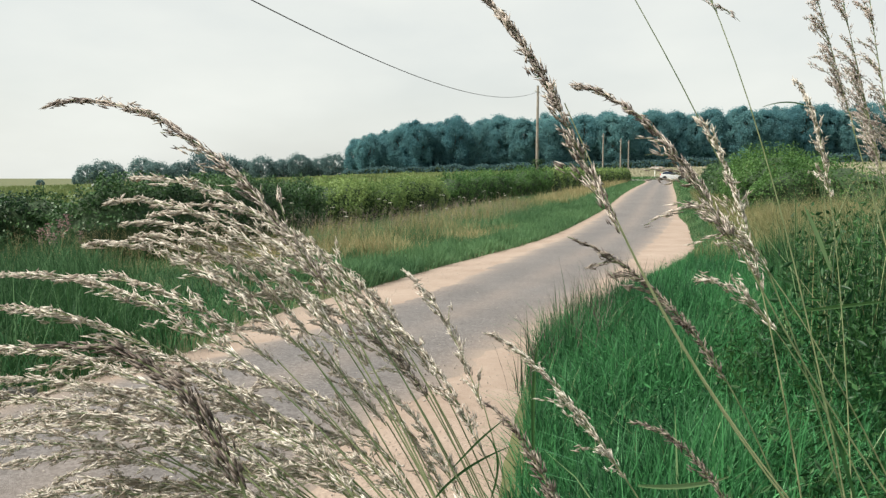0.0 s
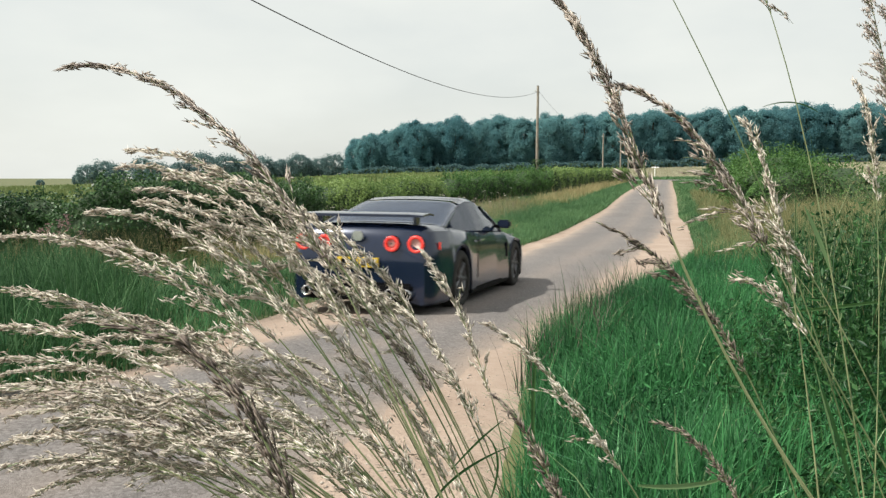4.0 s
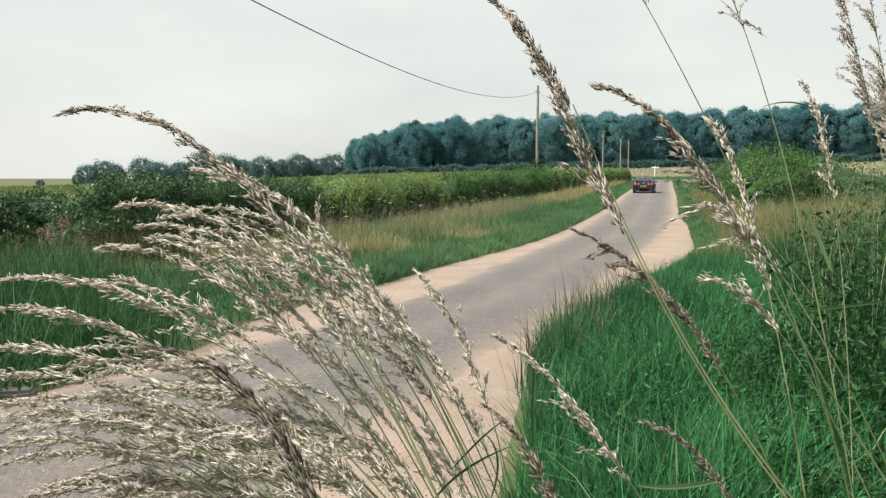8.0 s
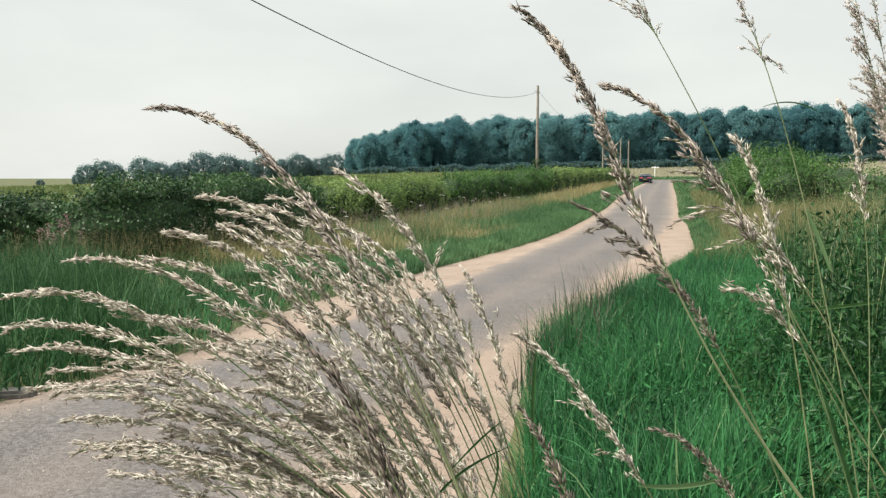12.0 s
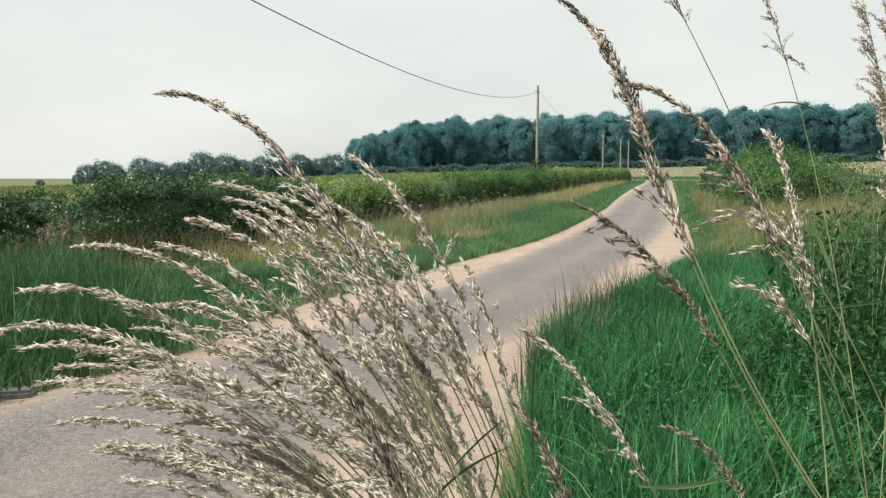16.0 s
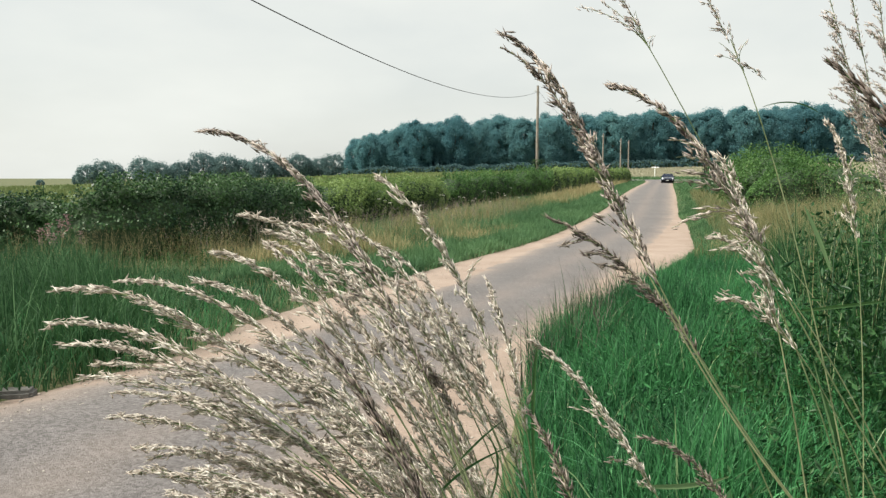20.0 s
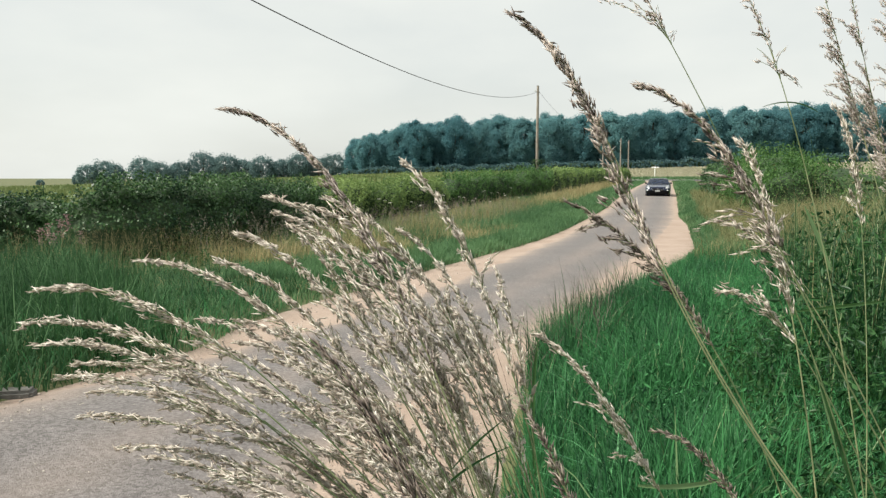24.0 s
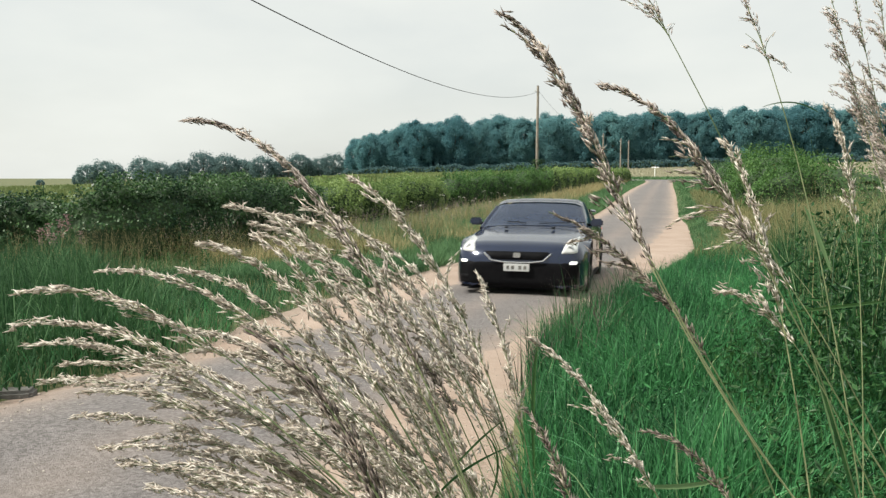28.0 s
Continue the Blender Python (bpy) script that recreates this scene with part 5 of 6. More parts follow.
def stalk(tip, bend, root, head, look_of, sway, gain, sprigs=(), bend2=None, stem=0.2):
    tip, bend, root = (np.array(p) for p in (tip, bend, root))
    bend2 = None if bend2 is None else np.array(bend2)
    foot = np.array([root[0] + 0.12 * (root[0] - bend[0]), root[1] + 0.04, 0.0])
    foot[2] = float(verge(foot[0], foot[1])) - 0.04
    mat, label = LOOKS[look_of]
    ob = new("grass_stalk", tube("grass_stalk", bezier(foot * 0, (root - foot) * [0.7, 0.5, 0.55], root - foot, 8), np.linspace(0.0014, 0.0009, 8), M_STEM, 5))
    ob.matrix_basis = Matrix.Translation(Vector(foot))
    tagged(ob, label, "grass", "seeding grasses in front")
    line = stalk_line(tip, bend, root, bend2, 0, 0, stem, 0)
    total = float(np.linalg.norm(np.diff(line, axis=0), axis=1).sum())
    head = min(head, 0.9 * total)
    cuts = np.array([0, head * 0.30, head * 0.62, head, total])
    seeds, twigs = [[] for _ in range(4)], [[] for _ in range(4)]
    loose, dens, size = HABIT[look_of]
    n = int(dens * head)
    s = head * (0.004 + 0.996 * rng.random(n) ** (1.15 if look_of in ("seed", "rosy") else 0.82))
    p, t = down_from_tip(line, s)
    a = rng.uniform(0, 6.28, n)
    ref = np.cross(t, [0, 1.0, 0])
    rad = np.cos(a)[:, None] * ref + np.sin(a)[:, None] * np.array([0, 1.0, 0])
    off = loose * (0.15 + 1.0 * (s / head) ** 0.7) * rng.uniform(0.15, 1.0, n)
    c = p + rad * off[:, None] + t * (off * 0.9)[:, None]
    d = t * 1.0 + rad * rng.uniform(0.05, 0.25 if look_of == "plume" else 0.42 if look_of in ("seed", "rosy") else 1.0, n)[:, None]
    size_n = size * rng.uniform(0.65, 1.25, n)
    which = np.clip(np.searchsorted(cuts, s) - 1, 0, 3)
    for k in range(4):
        if (which == k).any():
            seeds[k].append(spikelets(c[which == k], d[which == k], size_n[which == k]))

    def branch(s0, ln, lean, m, aside, inner, jit):
        k = int(np.clip(np.searchsorted(cuts, s0) - 1, 0, 3))
        p0, t0 = down_from_tip(line, [s0])
        tw, se = sprig(p0[0], t0[0], aside, ln, lean, m, size, inner, jit)
        twigs[k].append(tw)
        seeds[k].append(se)

    if look_of in ("seed", "rosy"):
        # whorls of fine branches, pressed to the stem near the tip and open lower down
        s0 = 0.010
        while s0 < head:
            f = s0 / head
            for _ in range(2):
                ln = (0.009 + 0.040 * f ** 1.1) * rng.uniform(0.45, 1.15)
                aside = np.array([-0.35 + 0.75 * rng.normal(), 0.7 * rng.normal(), -0.12 + 0.45 * rng.normal()])
                branch(s0 + rng.uniform(-0.003, 0.003), ln, 0.16 + 0.26 * f * rng.uniform(0.4, 1.4), int(3 + ln * 280), aside, 0.35, 0.25)
            s0 += 0.0090 + 0.006 * f
    for k in range({"seed": 0, "rosy": 0, "plume": 0, "dark": 5, "open": 5, "pink": 30}[look_of]):
        s0 = head * rng.uniform(0.2, 1.0)
        ln = min(0.055, head * {"dark": 0.20, "open": 0.30, "pink": 0.24}[look_of] * rng.uniform(0.5, 1.2) * (0.4 + 0.6 * s0 / head))
        aside = np.array([-0.70 + 0.25 * rng.normal(), 0.4 * rng.normal(), -0.16 + 0.2 * rng.normal()])
        branch(s0, ln, {"dark": 0.36, "open": 0.85, "pink": 0.55}[look_of], int(5 + ln * {"dark": 480, "open": 520, "pink": 620}[look_of]), aside, 0.25, 0.22)
    # branches of their own: place down from the tip, reach, and how full of seed
    for s0, dx, dz, full in sprigs:
        ln = math.hypot(dx, dz)
        p0, t0 = down_from_tip(line, [s0])
        aside = (np.array([dx, 0.2 * ln * rng.normal(), dz]) / ln - 0.65 * t0[0] * 0.35)
        branch(s0, ln, 1.0, int(full * ln * 800), aside, 0.30, 0.28)
    pieces = []
    for k in range(4):
        mid = 0.5 * (cuts[k] + cuts[k + 1])
        o = down_from_tip(line, [mid])[0][0]
        q = down_from_tip(line, np.linspace(cuts[k + 1] + (0.05 if k == 3 else 0.0015), max(0, cuts[k] - 0.0015), 16))[0]
        thick = 0.0008 if root[0] < 0.15 else 0.0009
        r = np.interp(np.linspace(cuts[k + 1], cuts[k], 16), [0, total], [0.00035, thick])
        upper = part("flowering_stem", tube("flowering_stem", q - o, r, M_STEM, 5), ob)
        upper.matrix_basis = Matrix.Translation(Vector(o - foot))
        if seeds[k]:
            v, f = join(seeds[k])
            part("panicle", mesh_np("panicle", v - o, f, mat), upper)
        if twigs[k]:
            v, f = join(twigs[k])
            part("twig_spray", mesh_np("twig_spray", v - o, f, M_STEM), upper, kind="stuff")
        pieces.append((upper, mid))
    STALKS.append((ob, foot, tip, bend, root, bend2, pieces, sway, gain, stem))


stalk((-0.168, 0.568, 1.432), (-0.053, 0.567, 1.427), (0.060, 0.530, 1.043), 0.262, "rosy", "L", 1.0)
stalk((-0.164, 0.579, 1.340), (-0.070, 0.577, 1.325), (0.056, 0.549, 1.036), 0.188, "seed", "L", 0.9)
stalk((-0.140, 0.571, 1.367), (-0.035, 0.570, 1.355), (0.059, 0.540, 1.042), 0.220, "seed", "L", 0.9)
stalk((-0.134, 0.600, 1.353), (-0.037, 0.599, 1.340), (0.065, 0.568, 1.024), 0.205, "seed", "L", 0.9)
stalk((-0.132, 0.619, 1.343), (-0.057, 0.618, 1.325), (0.055, 0.587, 1.012), 0.184, "seed", "L", 0.9)
stalk((-0.097, 0.628, 1.327), (-0.011, 0.627, 1.315), (0.065, 0.597, 1.006), 0.187, "seed", "L", 0.85)
stalk((-0.226, 0.547, 1.322), (-0.107, 0.547, 1.328), (0.057, 0.521, 1.049), 0.237, "seed", "L", 1.0)
stalk((-0.185, 0.597, 1.316), (-0.095, 0.596, 1.310), (0.062, 0.568, 1.024), 0.194, "seed", "L", 0.95)
stalk((-0.264, 0.565, 1.296), (-0.149, 0.566, 1.313), (0.047, 0.540, 1.037), 0.180, "seed", "K", 1.0)
stalk((-0.249, 0.523, 1.279), (-0.142, 0.524, 1.291), (0.032, 0.502, 1.061), 0.183, "seed", "K", 1.0)
stalk((-0.269, 0.590, 1.250), (-0.156, 0.591, 1.257), (0.040, 0.568, 1.019), 0.177, "seed", "K", 1.0)
stalk((-0.136, 0.639, 1.340), (-0.077, 0.636, 1.305), (0.057, 0.606, 1.000), 0.172, "seed", "L", 0.9)
stalk((-0.033, 0.604, 1.392), (0.047, 0.598, 1.329), (0.100, 0.568, 1.024), 0.194, "seed", "F", 1.0)
stalk((-0.067, 0.625, 1.295), (0.021, 0.624, 1.288), (0.096, 0.597, 1.006), 0.170, "seed", "L", 0.7)
stalk((-0.228, 0.567, 1.218), (-0.134, 0.568, 1.223), (0.039, 0.549, 1.031), 0.162, "seed", "K", 0.9)
stalk((-0.204, 0.595, 1.190), (-0.119, 0.595, 1.197), (0.050, 0.577, 1.013), 0.186, "seed", "L", 1.7)
stalk((-0.227, 0.562, 1.170), (-0.147, 0.563, 1.172), (0.026, 0.549, 1.031), 0.125, "seed", "L", 0.8)
stalk((-0.214, 0.589, 1.235), (-0.117, 0.590, 1.248), (0.053, 0.568, 1.019), 0.216, "seed", "L", 1.8)
stalk((-0.180, 0.610, 1.248), (-0.089, 0.611, 1.253), (0.064, 0.587, 1.007), 0.212, "seed", "L", 0.9)
stalk((-0.156, 0.587, 1.213), (-0.072, 0.587, 1.217), (0.062, 0.568, 1.019), 0.183, "seed", "L", 1.7)
stalk((-0.122, 0.620, 1.246), (-0.044, 0.620, 1.246), (0.054, 0.596, 1.001), 0.187, "seed", "L", 0.8)
stalk((-0.099, 0.585, 1.200), (-0.037, 0.585, 1.200), (0.067, 0.568, 1.019), 0.162, "seed", "L", 1.5)
stalk((-0.069, 0.638, 1.223), (-0.011, 0.638, 1.223), (0.060, 0.615, 0.989), 0.152, "seed", "L", 0.7)
stalk((-0.043, 0.611, 1.253), (0.007, 0.610, 1.248), (0.076, 0.587, 1.007), 0.087, "dark", "L", 0.25)
stalk((-0.043, 0.315, 1.312), (-0.022, 0.313, 1.291), (0.024, 0.303, 1.188), 0.115, "plume", "P", 1.0, stem=0.7)
stalk((-0.139, 0.584, 1.182), (-0.081, 0.584, 1.182), (0.049, 0.568, 1.019), 0.140, "seed", "L", 1.6)
stalk((-0.089, 0.652, 1.269), (-0.012, 0.651, 1.259), (0.066, 0.625, 0.983), 0.178, "seed", "L", 0.75)
stalk((-0.074, 0.563, 1.172), (-0.036, 0.563, 1.176), (0.056, 0.549, 1.031), 0.125, "seed", "L", 0.6)
stalk((-0.048, 0.616, 1.200), (-0.002, 0.615, 1.191), (0.054, 0.596, 1.001), 0.136, "seed", "L", 1.2)
stalk((-0.028, 0.582, 1.169), (0.003, 0.582, 1.165), (0.051, 0.568, 1.019), 0.119, "seed", "L", 0.5)
stalk((0.003, 0.652, 1.269), (0.052, 0.649, 1.230), (0.105, 0.625, 0.983), 0.166, "seed", "L", 0.5)
stalk((0.003, 0.607, 1.212), (0.030, 0.603, 1.176), (0.067, 0.587, 1.007), 0.134, "seed", "L", 0.45)
stalk((-0.158, 0.542, 1.165), (-0.101, 0.542, 1.171), (0.038, 0.530, 1.043), 0.131, "seed", "L", 0.7)
stalk((-0.205, 0.632, 1.263), (-0.106, 0.632, 1.263), (0.057, 0.606, 0.995), 0.190, "seed", "L", 0.9)
stalk((-0.261, 0.628, 1.225), (-0.143, 0.628, 1.230), (0.048, 0.606, 0.995), 0.170, "seed", "K", 0.95)
stalk((-0.119, 0.647, 1.216), (-0.051, 0.647, 1.216), (0.069, 0.625, 0.983), 0.196, "seed", "L", 1.6)
stalk((-0.160, 0.658, 1.223), (-0.071, 0.657, 1.218), (0.065, 0.634, 0.977), 0.199, "seed", "L", 0.85)
stalk((-0.092, 0.664, 1.186), (-0.032, 0.664, 1.186), (0.058, 0.644, 0.971), 0.183, "seed", "L", 1.4)
stalk((-0.022, 0.667, 1.216), (0.018, 0.665, 1.191), (0.068, 0.644, 0.971), 0.171, "seed", "L", 0.55)
stalk((-0.120, 0.641, 1.357), (-0.011, 0.640, 1.347), (0.097, 0.606, 1.000), 0.218, "seed", "L", 0.9)
stalk((-0.102, 0.661, 1.363), (0.008, 0.659, 1.341), (0.105, 0.625, 0.988), 0.237, "seed", "L", 0.85)
stalk((-0.066, 0.667, 1.321), (0.028, 0.665, 1.297), (0.107, 0.635, 0.982), 0.193, "seed", "L", 0.8)
stalk((-0.047, 0.679, 1.335), (0.038, 0.675, 1.295), (0.113, 0.644, 0.976), 0.202, "seed", "L", 0.75)
stalk((-0.243, 0.585, 1.193), (-0.139, 0.585, 1.200), (0.049, 0.568, 1.019), 0.150, "seed", "K", 0.9)
stalk((-0.267, 0.607, 1.219), (-0.150, 0.608, 1.225), (0.048, 0.587, 1.007), 0.164, "seed", "K", 1.0)
stalk((-0.218, 0.582, 1.169), (-0.125, 0.583, 1.176), (0.049, 0.568, 1.019), 0.133, "seed", "K", 0.8)
stalk((0.045, 0.410, 1.255), (0.062, 0.408, 1.240), (0.095, 0.398, 1.128), 0.074, "dark", "L", 0.25)
stalk((0.078, 0.650, 1.245), (0.146, 0.647, 1.216), (0.246, 0.625, 0.983), 0.178, "seed", "L", 0.3)
stalk((0.167, 0.603, 1.173), (0.222, 0.603, 1.178), (0.290, 0.587, 1.007), 0.123, "dark", "B", 0.3)
stalk((0.044, 0.695, 1.298), (0.075, 0.689, 1.231), (0.104, 0.663, 0.959), 0.145, "seed", "L", 0.5)
stalk((0.055, 0.564, 1.494), (0.133, 0.560, 1.456), (0.339, 0.521, 1.049), 0.215, "rosy", "B", 1.0, bend2=(0.128, 0.543, 1.279))
stalk((0.064, 0.583, 1.489), (0.142, 0.579, 1.451), (0.355, 0.540, 1.037), 0.110, "dark", "B", 1.0, bend2=(0.136, 0.562, 1.269))
stalk((0.094, 0.601, 1.361), (0.226, 0.599, 1.309), (0.300, 0.568, 1.019), 0.170, "dark", "G", 1.0, [(0.050, -0.020, -0.006, 1.3), (0.066, -0.014, -0.002, 1.2), (0.078, -0.026, 0.004, 1.4), (0.092, -0.024, 0.004, 1.4), (0.108, -0.020, 0.006, 1.3), (0.124, -0.016, 0.004, 1.2)])
stalk((0.153, 0.569, 1.446), (0.247, 0.567, 1.423), (0.415, 0.530, 1.043), 0.165, "rosy", "C", 1.0, [(0.1361, -0.0392, 0.0082, 0.5), (0.1526, -0.0454, -0.0157, 0.5), (0.1732, -0.0289, -0.0103, 0.5), (0.1237, -0.0330, 0.0062, 0.5), (0.1649, 0.0165, -0.0247, 0.4), (0.1031, -0.0247, 0.0021, 0.6)], bend2=(0.246, 0.553, 1.277))
stalk((0.236, 0.626, 1.407), (0.281, 0.622, 1.371), (0.313, 0.587, 1.007), 0.151, "seed", "B", 0.7)
stalk((0.229, 0.619, 1.339), (0.290, 0.620, 1.348), (0.427, 0.587, 1.007), 0.087, "seed", "B", 0.6)
stalk((0.241, 0.653, 1.278), (0.309, 0.655, 1.298), (0.421, 0.625, 0.983), 0.083, "seed", "B", 0.4)
stalk((0.166, 0.680, 1.551), (0.343, 0.650, 1.242), (0.382, 0.625, 0.983), 0.046, "open", "D", 1.0, [(0.0656, -0.0476, 0.0194, 0.7), (0.0680, -0.0292, 0.0301, 0.6), (0.0632, -0.0049, 0.0219, 0.8), (0.0608, -0.0146, 0.0146, 0.8), (0.0680, 0.0058, 0.0087, 0.6), (0.0219, -0.0194, 0.0170, 0.7), (0.0146, 0.0097, 0.0194, 0.5)])
stalk((0.274, 0.699, 1.540), (0.347, 0.684, 1.386), (0.389, 0.644, 0.971), 0.055, "open", "E", 1.0, [(0.0841, -0.0210, 0.0060, 0.55), (0.0801, -0.0150, 0.0150, 0.45), (0.0851, 0.0250, -0.0210, 0.75), (0.0826, 0.0150, -0.0100, 0.6), (0.0701, -0.0050, 0.0200, 0.6), (0.0751, 0.0080, 0.0120, 0.4)])
stalk((0.356, 0.741, 1.565), (0.385, 0.731, 1.464), (0.523, 0.682, 0.947), 0.175, "pink", "S", 1.2)
stalk((0.411, 0.805, 1.597), (0.428, 0.792, 1.471), (0.566, 0.738, 0.911), 0.241, "pink", "S", 1.1)
stalk((0.423, 0.763, 1.581), (0.423, 0.752, 1.467), (0.537, 0.701, 0.935), 0.229, "pink", "S", 1.1)
stalk((0.148, 0.306, 1.429), (0.180, 0.304, 1.406), (0.240, 0.293, 1.294), 0.080, "plume", "T", 1.0)
stalk((0.416, 0.811, 1.450), (0.463, 0.807, 1.409), (0.439, 0.757, 0.899), 0.130, "seed", "B", 0.8)
stalk((0.494, 0.916, 1.505), (0.514, 0.907, 1.413), (0.653, 0.852, 0.839), 0.172, "pink", "S", 0.9)


def low_stalks():
    """Shorter stalks that fill the foot of the clump."""
    r = np.random.default_rng(23)
    for k in range(10):
        depth = r.uniform(0.53, 0.68)
        px, pz = r.uniform(-0.32, -0.01), r.uniform(-0.34, -0.15)
        pz += 0.25 * min(0.0, px + 0.16)
        tip = np.array([px * depth, depth, 1.38 + pz * depth])
        bend = tip + np.array([0.115 + r.uniform(-0.02, 0.02), 0.0, r.uniform(-0.012, 0.006)]) * depth
        root = np.array([0.10 * depth + r.uniform(-0.015, 0.02), depth - 0.02, 1.38 - 0.62 * depth])
        stalk(tuple(tip), tuple(bend), tuple(root), 0.17 * r.uniform(0.8, 1.2), "seed", "L", r.uniform(0.9, 1.5))
    for k in range(11):
        depth = r.uniform(0.50, 0.62)
        tip = np.array([(-0.40 + 0.034 * k + r.uniform(-0.02, 0.02)) * depth, depth, 1.38 + (-0.40 - 0.012 * (k % 4) + r.uniform(-0.03, 0.03)) * depth])
        bend = tip + np.array([0.13 + r.uniform(-0.02, 0.02), 0.0, r.uniform(-0.03, 0.0)]) * depth
        root = np.array([0.02 * depth + r.uniform(-0.02, 0.02), depth - 0.02, 1.38 - 0.68 * depth])
        stalk(tuple(tip), tuple(bend), tuple(root), 0.15 * r.uniform(0.8, 1.2), "seed", "Q", r.uniform(0.9, 1.2))


low_stalks()


def grass_leaf(pts, width, label, mat=None):
    """A long flat folded leaf along a few points."""
    p = bezier(*(np.array(q) for q in pts), 14)
    t = np.gradient(p, axis=0)
    t /= np.linalg.norm(t, axis=1)[:, None]
    side = np.cross(t, [0, 1.0, 0])
    side /= np.linalg.norm(side, axis=1)[:, None] + 1e-9
    w = width * np.sin(np.linspace(0.35, 3.0, 14))[:, None] ** 0.8
    o = p[0].copy()
    v = np.stack([p - side * w / 2, p + np.array([0, 0.25, 0]) * w, p + side * w / 2], 1).reshape(-1, 3) - o
    i = np.arange(13) * 3
    f = np.vstack([np.stack([i, i + 1, i + 4, i + 3], -1), np.stack([i + 1, i + 2, i + 5, i + 4], -1)])
    ob = new("grass_leaf", mesh_np("grass_leaf", v, f, mat or M_BLADE, True))
    ob.location = Vector(o)
    return tagged(ob, label, "grass", "long grass leaves by the camera")


grass_leaf([(0.492, 0.841, 1.241), (0.436, 0.840, 1.234), (0.386, 0.839, 1.229)], 0.004, "long green leaf lying across the stems")
grass_leaf([(0.095, 0.774, 1.075), (0.091, 0.782, 1.151), (0.099, 0.787, 1.210)], 0.004, "broad upright green leaf in the lower grass")
grass_leaf([(0.035, 0.597, 1.110), (0.055, 0.601, 1.157), (0.032, 0.603, 1.173)], 0.0018, "dark green leaf bent among the stalks")
grass_leaf([(0.007, 0.581, 1.151), (0.029, 0.583, 1.176), (0.047, 0.584, 1.189)], 0.0018, "dark green leaf bent among the stalks")
grass_leaf([(0.354, 0.695, 1.293), (0.343, 0.698, 1.324), (0.330, 0.701, 1.352)], 0.004, "pale green leaf on a tall stem", M_PALE)
grass_leaf([(0.178, 0.676, 1.098), (0.225, 0.676, 1.093), (0.261, 0.677, 1.106)], 0.005, "pale green leaf among the grass", M_PALE)
grass_leaf([(0.416, 0.861, 1.449), (0.389, 0.862, 1.468), (0.354, 0.861, 1.455)], 0.0016, "thin arching grass leaf against the sky")
grass_leaf([(-0.011, 0.578, 1.121), (0.007, 0.581, 1.151), (0.053, 0.582, 1.169)], 0.0022, "green leaf blade at the foot of the stalks")
grass_leaf([(0.387, 0.727, 1.102), (0.374, 0.732, 1.155), (0.362, 0.736, 1.199)], 0.0022, "pale dry grass stem bent over", M_PALE)
grass_leaf([(0.379, 0.674, 1.075), (0.360, 0.680, 1.144), (0.344, 0.685, 1.190)], 0.004, "long dark green grass leaf")
grass_leaf([(0.371, 0.724, 1.078), (0.379, 0.725, 1.089), (0.387, 0.727, 1.102)], 0.002, "pale dry grass stem bent over", M_PALE)


# ---- what moves ----
SWAY = {}
SWAY["L"] = [(0, -0.219, -0.000), (0.5, -0.221, -0.007), (1, -0.208, -0.013), (1.5, -0.192, 0.014), (2, -0.223, -0.011), (2.5, -0.190, 0.032), (3, -0.177, 0.021), (3.5, -0.202, 0.057), (5.5, -0.202, 0.018), (6, -0.185, 0.033), (6.5, -0.218, -0.003), (7, -0.195, 0.014), (7.5, -0.197, 0.007), (8, -0.200, -0.010), (8.5, -0.178, -0.003), (9, -0.108, 0.050), (9.5, -0.147, -0.000), (10, -0.096, 0.017), (10.5, -0.091, 0.013), (11, -0.091, 0.004), (11.5, -0.080, -0.007), (12, -0.087, -0.005), (12.5, -0.094, 0.002), (14.5, -0.042, 0.014)]
SWAY["L"] += [(15, -0.068, 0.014), (15.5, -0.049, 0.010), (16, -0.068, 0.014), (16.5, -0.057, 0.019), (17, 0.043, 0.004), (17.5, 0.041, -0.001), (18, -0.001, 0.001), (18.5, 0.018, -0.019), (19, -0.017, -0.015), (19.5, 0.004, -0.019), (20, -0.027, -0.035), (20.5, 0.013, -0.024), (21, 0.015, -0.009), (21.5, 0.004, -0.020), (23.5, 0.002, -0.002), (24, 0.013, -0.007), (24.5, -0.024, 0.004), (25, 0.000, -0.000), (25.5, 0.037, 0.006), (26, 0.021, -0.003), (26.5, -0.015, 0.001), (27, -0.048, -0.018), (27.5, -0.038, -0.010), (28, -0.042, -0.021)]
SWAY["B"] = [(0, -0.080, 0.044), (0.5, -0.075, 0.044), (1, -0.073, 0.044), (1.5, -0.062, 0.044), (2, -0.042, 0.044), (2.5, -0.040, 0.044), (3, 0.022, 0.044), (3.5, 0.018, 0.044), (5.5, 0.010, 0.044), (6, 0.004, 0.044), (6.5, 0.012, 0.044), (7, -0.006, 0.044), (7.5, -0.018, 0.044), (8, -0.072, 0.044), (8.5, -0.043, 0.044), (9, -0.008, 0.033), (9.5, 0.007, 0.028), (10, 0.015, 0.022), (10.5, 0.021, 0.020), (11, 0.000, 0.018), (11.5, 0.007, 0.015), (12, -0.005, 0.011), (12.5, -0.012, 0.015), (14.5, 0.035, 0.029)]
